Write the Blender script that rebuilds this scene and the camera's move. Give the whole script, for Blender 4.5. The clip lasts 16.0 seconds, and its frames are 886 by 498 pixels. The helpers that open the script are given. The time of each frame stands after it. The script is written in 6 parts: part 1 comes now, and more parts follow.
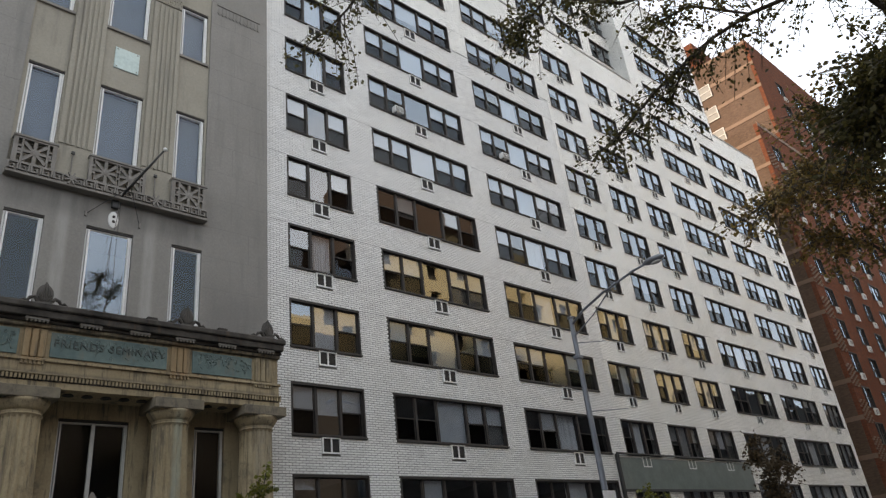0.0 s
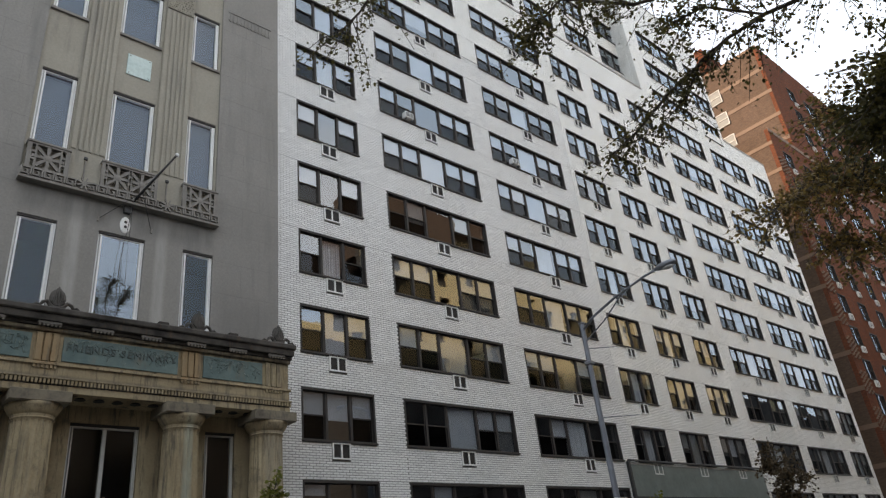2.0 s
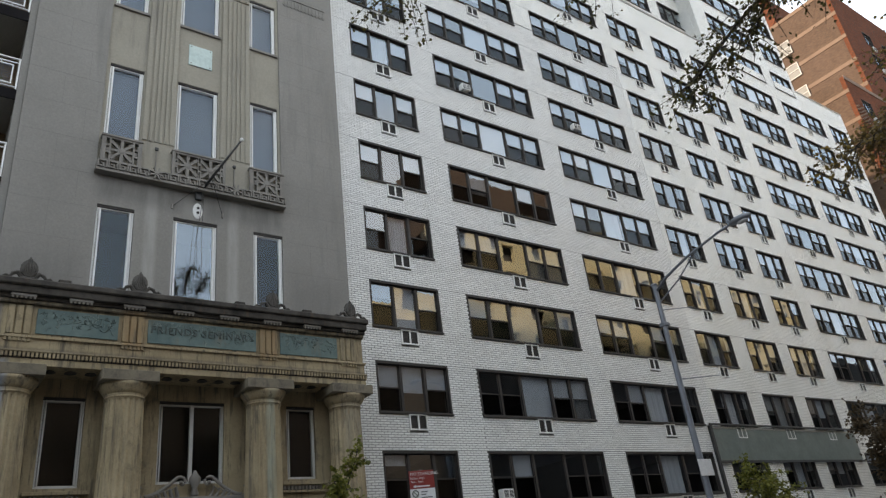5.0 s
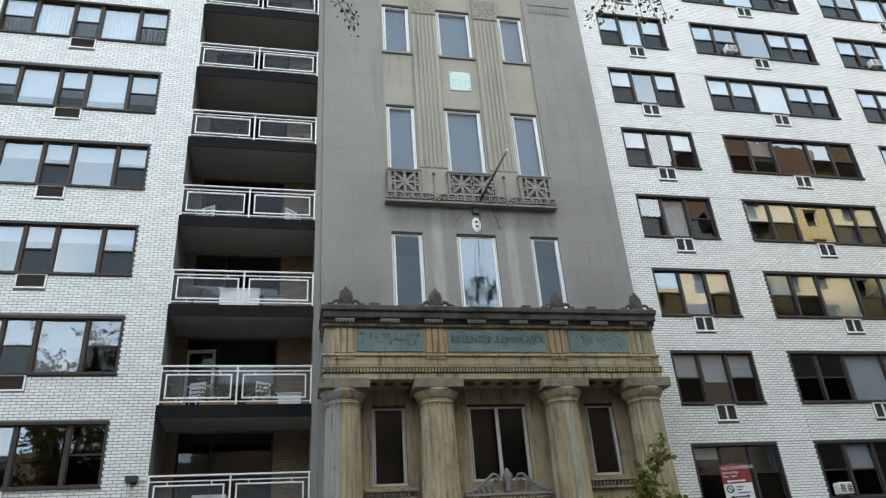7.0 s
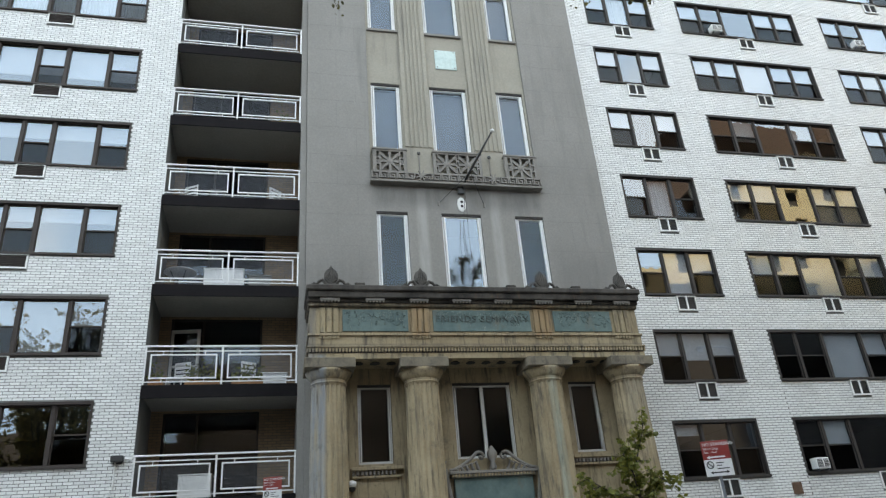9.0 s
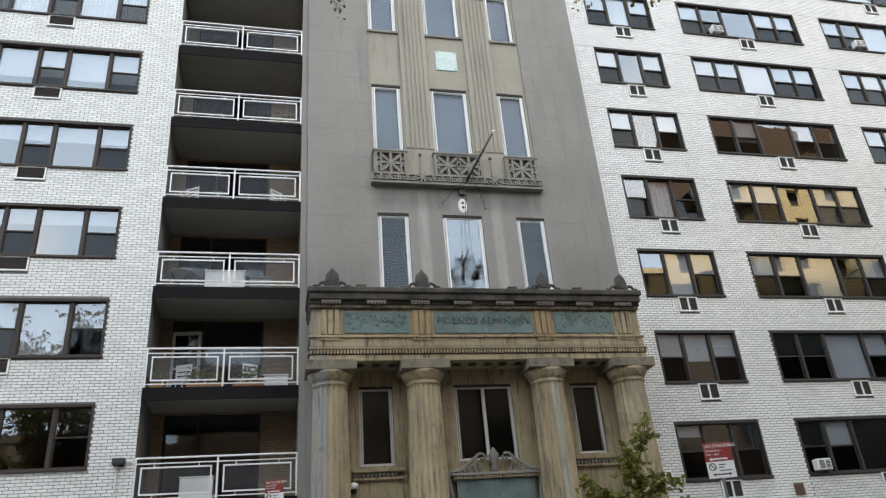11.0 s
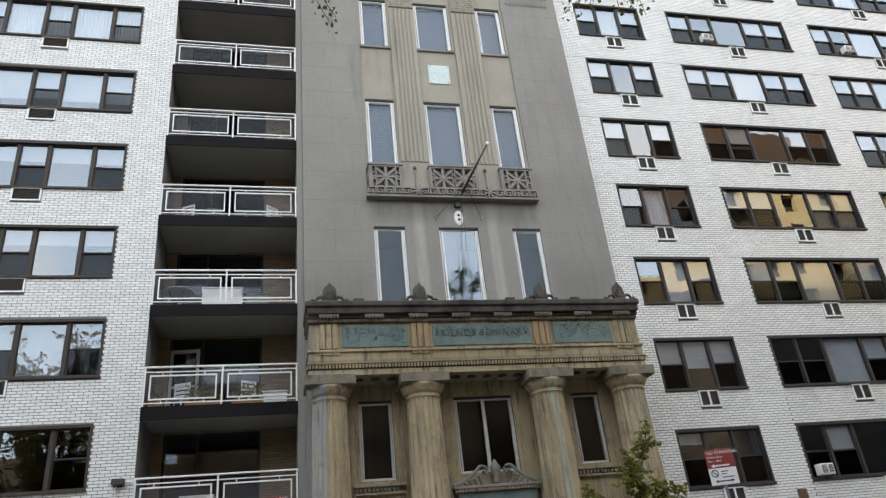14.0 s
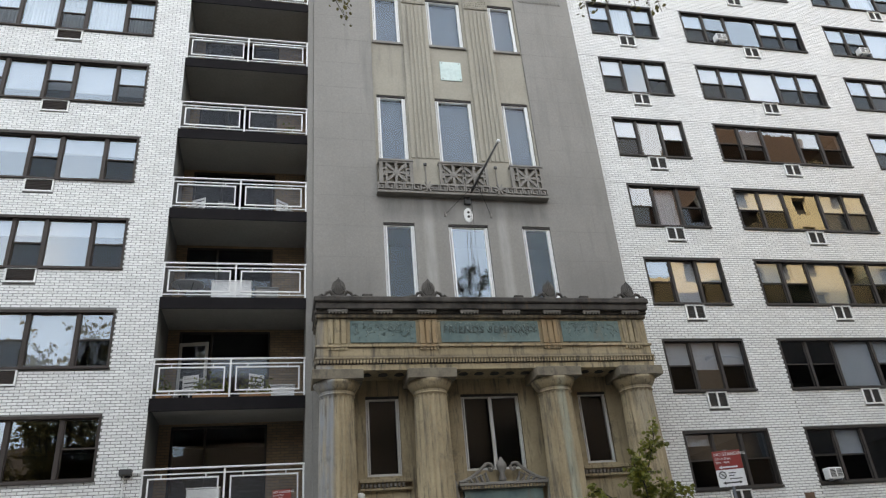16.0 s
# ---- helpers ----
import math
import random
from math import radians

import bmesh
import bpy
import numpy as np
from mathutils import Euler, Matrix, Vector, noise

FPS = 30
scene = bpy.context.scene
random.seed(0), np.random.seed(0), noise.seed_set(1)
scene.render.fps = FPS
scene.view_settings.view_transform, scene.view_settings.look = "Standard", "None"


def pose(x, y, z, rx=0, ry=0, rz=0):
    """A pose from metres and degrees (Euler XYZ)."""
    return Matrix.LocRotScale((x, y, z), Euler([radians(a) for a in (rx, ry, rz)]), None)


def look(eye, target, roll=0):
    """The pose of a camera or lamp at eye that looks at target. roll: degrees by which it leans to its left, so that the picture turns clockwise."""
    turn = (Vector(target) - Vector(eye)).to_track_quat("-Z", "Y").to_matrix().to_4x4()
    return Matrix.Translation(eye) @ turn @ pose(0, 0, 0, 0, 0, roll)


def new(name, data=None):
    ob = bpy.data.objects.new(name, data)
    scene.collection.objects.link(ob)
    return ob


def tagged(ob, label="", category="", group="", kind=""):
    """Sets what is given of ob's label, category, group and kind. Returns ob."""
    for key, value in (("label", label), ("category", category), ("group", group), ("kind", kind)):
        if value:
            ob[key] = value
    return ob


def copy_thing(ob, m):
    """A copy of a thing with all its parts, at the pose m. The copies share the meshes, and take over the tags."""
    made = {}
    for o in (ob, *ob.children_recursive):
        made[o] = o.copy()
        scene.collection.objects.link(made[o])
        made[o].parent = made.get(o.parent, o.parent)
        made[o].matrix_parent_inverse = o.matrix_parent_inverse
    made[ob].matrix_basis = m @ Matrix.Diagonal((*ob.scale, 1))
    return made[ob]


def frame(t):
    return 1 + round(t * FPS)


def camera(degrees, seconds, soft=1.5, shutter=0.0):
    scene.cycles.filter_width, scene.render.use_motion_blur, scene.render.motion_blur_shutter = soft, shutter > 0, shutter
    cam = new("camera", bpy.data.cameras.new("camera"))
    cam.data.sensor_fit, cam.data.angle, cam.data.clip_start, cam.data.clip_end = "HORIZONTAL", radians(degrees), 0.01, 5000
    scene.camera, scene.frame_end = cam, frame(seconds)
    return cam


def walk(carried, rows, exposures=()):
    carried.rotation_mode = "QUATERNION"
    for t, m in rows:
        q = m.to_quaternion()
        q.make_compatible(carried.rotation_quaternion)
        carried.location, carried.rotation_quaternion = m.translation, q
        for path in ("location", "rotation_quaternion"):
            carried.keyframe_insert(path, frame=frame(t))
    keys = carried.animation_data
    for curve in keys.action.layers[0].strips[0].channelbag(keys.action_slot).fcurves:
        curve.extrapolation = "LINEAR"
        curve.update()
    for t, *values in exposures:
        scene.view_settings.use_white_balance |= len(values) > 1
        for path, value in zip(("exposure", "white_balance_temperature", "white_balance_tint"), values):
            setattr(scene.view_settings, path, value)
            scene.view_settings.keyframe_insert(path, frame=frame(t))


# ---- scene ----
cam = camera(63.5, 16.0, soft=1.3)
PATH = [
    (0, (0.025, -18.597, 1.758), (1.291, -17.316, 2.628), -7.0),
    (0.5, (0.058, -18.556, 1.752), (1.345, -17.316, 2.649), -6.5),
    (1, (0.094, -18.515, 1.746), (1.392, -17.267, 2.617), -6.1),
    (1.5, (0.077, -18.503, 1.737), (1.337, -17.237, 2.637), -6.1),
    (2, (0.026, -18.528, 1.729), (1.269, -17.238, 2.619), -6.7),
    (2.5, (0.015, -18.522, 1.729), (1.235, -17.207, 2.613), -6.4),
    (3, (0.007, -18.502, 1.72), (1.21, -17.162, 2.591), -6.2),
    (5.3, (0.117, -18.345, 1.486), (1.181, -16.883, 2.339), -8.0),
    (5.5, (0.126, -18.354, 1.481), (1.08, -16.82, 2.34), -7.5),
    (6, (0.139, -18.443, 1.473), (0.725, -16.774, 2.408), -4.2),
    (6.5, (0.171, -18.532, 1.479), (0.648, -16.814, 2.385), -4.4),
    (7, (0.21, -18.563, 1.502), (0.615, -16.832, 2.418), -4.2),
    (7.5, (0.224, -18.586, 1.503), (0.659, -16.839, 2.375), -4.7),
    (8, (0.221, -18.593, 1.498), (0.638, -16.848, 2.382), -5.0),
    (8.5, (0.212, -18.591, 1.497), (0.659, -16.843, 2.359), -4.7),
    (11, (0.186, -18.59, 1.55), (0.632, -16.841, 2.412), -4.8),
    (11.5, (0.192, -18.578, 1.553), (0.666, -16.821, 2.384), -5.5),
    (12, (0.188, -18.579, 1.542), (0.674, -16.864, 2.45), -5.3),
    (12.5, (0.181, -18.596, 1.525), (0.652, -16.881, 2.44), -5.7),
    (13, (0.185, -18.596, 1.523), (0.646, -16.878, 2.438), -6.5),
    (13.5, (0.192, -18.592, 1.521), (0.655, -16.863, 2.415), -6.6),
    (14, (0.196, -18.584, 1.514), (0.649, -16.854, 2.409), -6.2),
    (14.5, (0.193, -18.585, 1.505), (0.657, -16.853, 2.39), -5.8),
    (15, (0.185, -18.59, 1.49), (0.646, -16.858, 2.377), -4.5),
    (15.5, (0.173, -18.585, 1.483), (0.624, -16.847, 2.364), -5.0),
    (16, (0.168, -18.546, 1.494), (0.599, -16.809, 2.386), -5.0),
]
walk(cam, [(t, look(eye, target, roll)) for t, eye, target, roll in PATH],
     exposures=[(0.0, 0.81, 9800, 21), (3.0, 0.76, 9400, 20), (5.5, 1.03, 9300, 17), (6.5, 1.47, 9200, 15), (8.7, 1.54, 8900, 14), (11.0, 1.56, 9700, 19), (16.0, 1.50, 9700, 20)])

# ---- sky, sun ----
world = bpy.data.worlds.new("sky")
scene.world = world
world.use_nodes = True
wn = world.node_tree
sky = wn.nodes.new("ShaderNodeTexSky")
sky.sky_type, sky.sun_disc = "NISHITA", False
SUN = Vector((-0.55, 0.62, 0.50)).normalized()
sky.sun_elevation = math.asin(SUN.z)
sky.sun_rotation = math.atan2(SUN.x, SUN.y)
sky.air_density, sky.dust_density, sky.ozone_density = 1.0, 4.0, 1.0
# a thin bright cloud sheet with bluer gaps lies over the clear sky
where = wn.nodes.new("ShaderNodeTexCoord")
puff = wn.nodes.new("ShaderNodeTexNoise")
puff.inputs["Scale"].default_value, puff.inputs["Detail"].default_value = 2.2, 5.0
drift = wn.nodes.new("ShaderNodeVectorMath")
drift.inputs[1].default_value = (1.3, 7.9, 2.4)
wn.links.new(where.outputs["Generated"], drift.inputs[0])
wn.links.new(drift.outputs[0], puff.inputs["Vector"])
sheet = wn.nodes.new("ShaderNodeValToRGB")
for e, (p, c) in zip(sheet.color_ramp.elements, ((0.55, (4.5, 6.6, 9.4, 1)), (0.85, (10.6, 10.8, 11.1, 1)))):
    e.position, e.color = p, c
wn.links.new(puff.outputs["Fac"], sheet.inputs[0])
over = wn.nodes.new("ShaderNodeMix")
over.data_type = "RGBA"
over.inputs[0].default_value = 0.9
wn.links.new(sky.outputs[0], over.inputs[6])
wn.links.new(sheet.outputs[0], over.inputs[7])
wn.links.new(over.outputs[2], wn.nodes["Background"].inputs[0])
wn.nodes["Background"].inputs[1].default_value = 0.15
sun = new("sun", bpy.data.lights.new("sun", "SUN"))
sun.data.energy, sun.data.angle, sun.data.color = 5.0, radians(3), (1.0, 0.93, 0.82)
sun.matrix_world = look(SUN * 80, (0, 0, 0))


# ---- materials ----
def nodes_of(name):
    m = bpy.data.materials.new(name)
    m.use_nodes = True
    nt = m.node_tree
    return m, nt, nt.nodes["Principled BSDF"]


def stretched(nt, scale):
    geo = nt.nodes.new("ShaderNodeNewGeometry")
    mul = nt.nodes.new("ShaderNodeVectorMath")
    mul.operation = "MULTIPLY"
    nt.links.new(geo.outputs["Position"], mul.inputs[0])
    mul.inputs[1].default_value = scale
    return mul.outputs[0]


def noise_of(nt, vec, scale, detail=4.0, rough=0.6):
    n = nt.nodes.new("ShaderNodeTexNoise")
    n.inputs["Scale"].default_value, n.inputs["Detail"].default_value, n.inputs["Roughness"].default_value = scale, detail, rough
    nt.links.new(vec, n.inputs["Vector"])
    return n.outputs["Fac"]


def ramp(nt, fac, stops):
    r = nt.nodes.new("ShaderNodeValToRGB")
    while len(r.color_ramp.elements) < len(stops):
        r.color_ramp.elements.new(0.5)
    for e, (p, c) in zip(r.color_ramp.elements, stops):
        e.position, e.color = p, (*c, 1)
    nt.links.new(fac, r.inputs[0])
    return r.outputs[0]


def blend(nt, fac, a, b, kind="MIX"):
    m = nt.nodes.new("ShaderNodeMix")
    m.data_type, m.blend_type = "RGBA", kind
    for sock, v in ((m.inputs[0], fac), (m.inputs[6], a), (m.inputs[7], b)):
        if isinstance(v, (int, float)):
            sock.default_value = v
        elif isinstance(v, tuple):
            sock.default_value = (*v, 1)
        else:
            nt.links.new(v, sock)
    return m.outputs[2]


def bumped(nt, bsdf, fac, strength, distance):
    b = nt.nodes.new("ShaderNodeBump")
    b.inputs["Strength"].default_value, b.inputs["Distance"].default_value = strength, distance
    nt.links.new(fac, b.inputs["Height"])
    nt.links.new(b.outputs[0], bsdf.inputs["Normal"])


def surface(name, dark, light, big=0.6, fine=14.0, rough=0.8, bump=0.3, metal=0.0, stain=None, stain_scale=(3, 3, 0.25), stain_from=0.55, island=0.0, spread=0.3):
    """Two scales of variation, vertical weathering streaks where asked for, fine relief."""
    m, nt, b = nodes_of(name)
    pos = stretched(nt, (1, 1, 1))
    large = noise_of(nt, pos, big)
    grain = noise_of(nt, pos, fine, 6.0, 0.7)
    col = ramp(nt, large, [(0.5 - spread, dark), (0.5 + spread, light)])
    shade = ramp(nt, grain, [(0.3, (0.8, 0.8, 0.8)), (0.7, (1, 1, 1))])
    col = blend(nt, 1.0, col, shade, "MULTIPLY")
    if stain:
        streak = noise_of(nt, stretched(nt, stain_scale), 1.0, 5.0, 0.65)
        mask = ramp(nt, streak, [(stain_from, (0, 0, 0)), (stain_from + 0.22, (1, 1, 1))])
        col = blend(nt, mask, col, stain)
    if island:
        geo = nt.nodes.new("ShaderNodeNewGeometry")
        tone = ramp(nt, geo.outputs["Random Per Island"], [(0.0, (1 - island,) * 3), (1.0, (1, 1, 1))])
        col = blend(nt, 1.0, col, tone, "MULTIPLY")
    nt.links.new(col, b.inputs["Base Color"])
    b.inputs["Roughness"].default_value, b.inputs["Metallic"].default_value = rough, metal
    if bump:
        bumped(nt, b, grain, bump, 0.004)
    return m


def weathered(m, patches):
    """Adds patches (axis, from, to, low z, high z, colour, strength) with ragged edges to a surface's colour."""
    nt = m.node_tree
    b = nt.nodes["Principled BSDF"]
    col = b.inputs["Base Color"].links[0].from_socket
    geo = nt.nodes.new("ShaderNodeNewGeometry")
    sep = nt.nodes.new("ShaderNodeSeparateXYZ")
    nt.links.new(geo.outputs["Position"], sep.inputs[0])
    rag = noise_of(nt, stretched(nt, (5, 5, 0.8)), 1.0, 5.0, 0.7)
    for x0, x1, edge, z0, z1, fade, tone, strength in patches:
        mask = None
        for sock, lo, hi, soft in ((sep.outputs[0], x0, x1, edge), (sep.outputs[2], z0, z1, fade)):
            for at, sign in ((lo, 1), (hi, -1)):
                r = nt.nodes.new("ShaderNodeMapRange")
                r.interpolation_type = "SMOOTHSTEP"
                r.inputs["From Min"].default_value, r.inputs["From Max"].default_value = (at - soft, at + soft) if sign > 0 else (at + soft, at - soft)
                nt.links.new(sock, r.inputs["Value"])
                if mask is None:
                    mask = r.outputs[0]
                else:
                    k = nt.nodes.new("ShaderNodeMath")
                    k.operation = "MULTIPLY"
                    nt.links.new(mask, k.inputs[0])
                    nt.links.new(r.outputs[0], k.inputs[1])
                    mask = k.outputs[0]
        k = nt.nodes.new("ShaderNodeMath")
        k.operation = "MULTIPLY"
        nt.links.new(mask, k.inputs[0])
        nt.links.new(ramp(nt, rag, [(0.25, (0.15,) * 3), (0.62, (strength,) * 3)]), k.inputs[1])
        col = blend(nt, k.outputs[0], col, tone)
    nt.links.new(col, b.inputs["Base Color"])
    return m


def brick_wall(name, c1, c2, mortar, length, height, joint, rough=0.6, axis="x"):
    m, nt, b = nodes_of(name)
    geo = nt.nodes.new("ShaderNodeNewGeometry")
    sep = nt.nodes.new("ShaderNodeSeparateXYZ")
    com = nt.nodes.new("ShaderNodeCombineXYZ")
    add = nt.nodes.new("ShaderNodeMath")
    nt.links.new(geo.outputs["Position"], sep.inputs[0])
    nt.links.new(sep.outputs[0], add.inputs[0])
    nt.links.new(sep.outputs[1], add.inputs[1])
    nt.links.new(add.outputs[0], com.inputs[0])
    nt.links.new(sep.outputs[2], com.inputs[1])
    t = nt.nodes.new("ShaderNodeTexBrick")
    nt.links.new(com.outputs[0], t.inputs["Vector"])
    t.inputs["Color1"].default_value, t.inputs["Color2"].default_value, t.inputs["Mortar"].default_value = (*c1, 1), (*c2, 1), (*mortar, 1)
    t.inputs["Scale"].default_value, t.inputs["Brick Width"].default_value, t.inputs["Row Height"].default_value = 1.0, length, height
    t.inputs["Mortar Size"].default_value, t.inputs["Mortar Smooth"].default_value = joint, 0.2
    soil = noise_of(nt, stretched(nt, (0.5, 0.5, 0.2)), 1.0, 5.0, 0.6)
    col = blend(nt, 1.0, t.outputs["Color"], ramp(nt, soil, [(0.3, (0.82, 0.82, 0.8)), (0.65, (1, 1, 1))]), "MULTIPLY")
    nt.links.new(col, b.inputs["Base Color"])
    b.inputs["Roughness"].default_value = rough
    inv = nt.nodes.new("ShaderNodeMath")
    inv.operation = "SUBTRACT"
    inv.inputs[0].default_value = 1.0
    nt.links.new(t.outputs["Fac"], inv.inputs[1])
    bumped(nt, b, inv.outputs[0], 0.5, 0.008)
    return m


def glass(name, tint, ior):
    m, nt, b = nodes_of(name)
    nt.nodes.remove(b)
    out = nt.nodes["Material Output"]
    clear, gloss, facing, steep, fres, mix = (nt.nodes.new("ShaderNode" + k) for k in ("BsdfTransparent", "BsdfGlossy", "LayerWeight", "Math", "Math", "MixShader"))
    clear.inputs[0].default_value = (*tint, 1)
    gloss.inputs["Roughness"].default_value = 0.01
    gloss.inputs[0].default_value = (0.80, 0.91, 1.0, 1)
    # Schlick's curve, the same from both sides of the pane
    base = ((ior - 1) / (ior + 1)) ** 2
    facing.inputs["Blend"].default_value = 0.5
    steep.operation, fres.operation = "POWER", "MULTIPLY_ADD"
    steep.inputs[1].default_value = 5.0
    fres.inputs[1].default_value, fres.inputs[2].default_value = 1 - base, base
    nt.links.new(facing.outputs["Facing"], steep.inputs[0])
    nt.links.new(steep.outputs[0], fres.inputs[0])
    wave = noise_of(nt, stretched(nt, (1, 1, 1)), 1.6, 2.0, 0.5)
    bump = nt.nodes.new("ShaderNodeBump")
    bump.inputs["Strength"].default_value, bump.inputs["Distance"].default_value = 0.25, 0.006
    nt.links.new(wave, bump.inputs["Height"])
    info = nt.nodes.new("ShaderNodeObjectInfo")
    dice = nt.nodes.new("ShaderNodeTexWhiteNoise")
    dice.noise_dimensions = "1D"
    nt.links.new(info.outputs["Random"], dice.inputs["W"])
    lean = nt.nodes.new("ShaderNodeVectorMath")
    lean.operation = "MULTIPLY_ADD"
    lean.inputs[1].default_value, lean.inputs[2].default_value = (0.05, 0.0, 0.05), (-0.025, 0.0, -0.025)
    nt.links.new(dice.outputs["Color"], lean.inputs[0])
    tilt = nt.nodes.new("ShaderNodeVectorMath")
    nt.links.new(bump.outputs[0], tilt.inputs[0])
    nt.links.new(lean.outputs[0], tilt.inputs[1])
    nt.links.new(tilt.outputs[0], gloss.inputs["Normal"])
    nt.links.new(fres.outputs[0], mix.inputs[0])
    nt.links.new(clear.outputs[0], mix.inputs[1])
    nt.links.new(gloss.outputs[0], mix.inputs[2])
    nt.links.new(mix.outputs[0], out.inputs[0])
    return m


def clear_face(name):
    m, nt, b = nodes_of(name)
    nt.nodes.remove(b)
    t = nt.nodes.new("ShaderNodeBsdfTransparent")
    nt.links.new(t.outputs[0], nt.nodes["Material Output"].inputs[0])
    return m


def leaf_material(name, a, b2):
    m, nt, b = nodes_of(name)
    geo = nt.nodes.new("ShaderNodeNewGeometry")
    col = ramp(nt, geo.outputs["Random Per Island"], [(0.0, a), (1.0, b2)])
    nt.links.new(col, b.inputs["Base Color"])
    b.inputs["Roughness"].default_value = 0.55
    tr = nt.nodes.new("ShaderNodeBsdfTranslucent")
    nt.links.new(col, tr.inputs[0])
    mix = nt.nodes.new("ShaderNodeMixShader")
    mix.inputs[0].default_value = 0.42
    nt.links.new(b.outputs[0], mix.inputs[1])
    nt.links.new(tr.outputs[0], mix.inputs[2])
    nt.links.new(mix.outputs[0], nt.nodes["Material Output"].inputs[0])
    return m


CLEAR = clear_face("pane_inner_face")
BL, BH, BJ = 0.230, 0.0764, 0.014  # white brick: length, course and joint
M = {}
M["mortar"] = surface("mortar", (0.14, 0.14, 0.133), (0.21, 0.21, 0.2), rough=0.95)
M["white_brick"] = surface("white_glazed_brick", (0.78, 0.78, 0.76), (0.88, 0.88, 0.86), big=0.35, fine=30, rough=0.35, bump=0.1, island=0.16, stain=(0.50, 0.49, 0.45), stain_scale=(1.2, 1.2, 0.35), stain_from=0.62)
M["white_brick_single"] = surface("white_glazed_brick_single", (0.78, 0.78, 0.76), (0.88, 0.88, 0.86), big=0.35, fine=30, rough=0.35, bump=0.1, stain=(0.50, 0.49, 0.45), stain_scale=(1.2, 1.2, 0.35), stain_from=0.62)
M["white_brick_far"] = brick_wall("white_brick_far", (0.84, 0.84, 0.81), (0.76, 0.76, 0.73), (0.20, 0.20, 0.185), BL, BH, BJ * 0.6, 0.4)
M["bronze"] = surface("dark_bronze_metal", (0.017, 0.0135, 0.012), (0.032, 0.026, 0.023), big=2, fine=40, rough=0.7, bump=0.05)
M["brown"] = surface("brown_metal", (0.022, 0.014, 0.011), (0.038, 0.025, 0.02), big=2, fine=40, rough=0.7, bump=0.05)
M["glass"] = glass("window_glass", (0.84, 0.88, 0.92), 2.7)
M["glass_soft"] = glass("tinted_glass", (0.86, 0.89, 0.92), 1.55)
M["glass_dark"] = glass("screened_glass", (0.42, 0.43, 0.44), 1.42)
M["glass_mid"] = glass("grey_glass", (0.80, 0.84, 0.88), 1.58)
M["ac_white"] = surface("ac_enamel", (0.68, 0.68, 0.66), (0.82, 0.82, 0.80), big=3, fine=40, rough=0.5, bump=0.05, stain=(0.38, 0.34, 0.28), stain_from=0.66)
M["ac_dark"] = surface("ac_grille", (0.03, 0.03, 0.03), (0.06, 0.06, 0.06), big=5, rough=0.6, bump=0.1)
# near-black, the dimness of unlit rooms is put into the colour
M["room"] = surface("dimmed_room_paint", (0.04, 0.037, 0.034), (0.075, 0.07, 0.064), big=0.4, rough=0.9, bump=0)
M["blind"] = surface("pale_blind", (0.32, 0.335, 0.35), (0.43, 0.445, 0.455), big=1.5, rough=0.8, bump=0)
M["blind_grey"] = surface("grey_blind", (0.20, 0.20, 0.19), (0.27, 0.27, 0.255), big=1.5, rough=0.8, bump=0)
M["slate_blind"] = surface("slate_blue_blind", (0.10, 0.122, 0.15), (0.14, 0.168, 0.20), big=1.0, rough=0.7, bump=0)
M["curtain"] = surface("sheer_curtain", (0.46, 0.465, 0.465), (0.58, 0.585, 0.58), big=1.5, rough=0.9, bump=0)
M["stone"] = surface("grey_limestone", (0.205, 0.194, 0.178), (0.275, 0.261, 0.241), big=0.35, fine=18, rough=0.9, bump=0.35, stain=(0.135, 0.13, 0.122), stain_scale=(1.1, 1.1, 0.10), stain_from=0.54)
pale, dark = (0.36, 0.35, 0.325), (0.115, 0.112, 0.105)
# pale wash strips, a darker band below the balconette, darker lower ends
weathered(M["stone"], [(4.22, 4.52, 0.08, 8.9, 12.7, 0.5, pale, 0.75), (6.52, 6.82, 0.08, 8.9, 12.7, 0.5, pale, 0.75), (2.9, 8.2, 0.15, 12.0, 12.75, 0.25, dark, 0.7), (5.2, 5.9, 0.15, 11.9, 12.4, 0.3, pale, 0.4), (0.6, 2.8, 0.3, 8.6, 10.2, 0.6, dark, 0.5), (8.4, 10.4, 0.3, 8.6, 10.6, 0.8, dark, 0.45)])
M["stone_tan"] = surface("buff_limestone", (0.28, 0.255, 0.21), (0.345, 0.317, 0.263), big=0.5, fine=18, rough=0.9, bump=0.3, stain=(0.17, 0.157, 0.137), stain_scale=(2.4, 2.4, 0.3), stain_from=0.58)
M["stone_joint"] = surface("limestone_joint", (0.17, 0.162, 0.15), (0.215, 0.205, 0.19), big=0.6, rough=0.95)
M["stone_carved"] = surface("weathered_carved_stone", (0.15, 0.138, 0.126), (0.28, 0.26, 0.235), big=1.6, fine=25, rough=0.92, bump=0.5)
M["portico"] = surface("ochre_sandstone", (0.22, 0.163, 0.096), (0.45, 0.36, 0.23), big=0.9, fine=16, rough=0.88, bump=0.35, stain=(0.07, 0.06, 0.05), stain_scale=(4.0, 4.0, 0.4), stain_from=0.54)
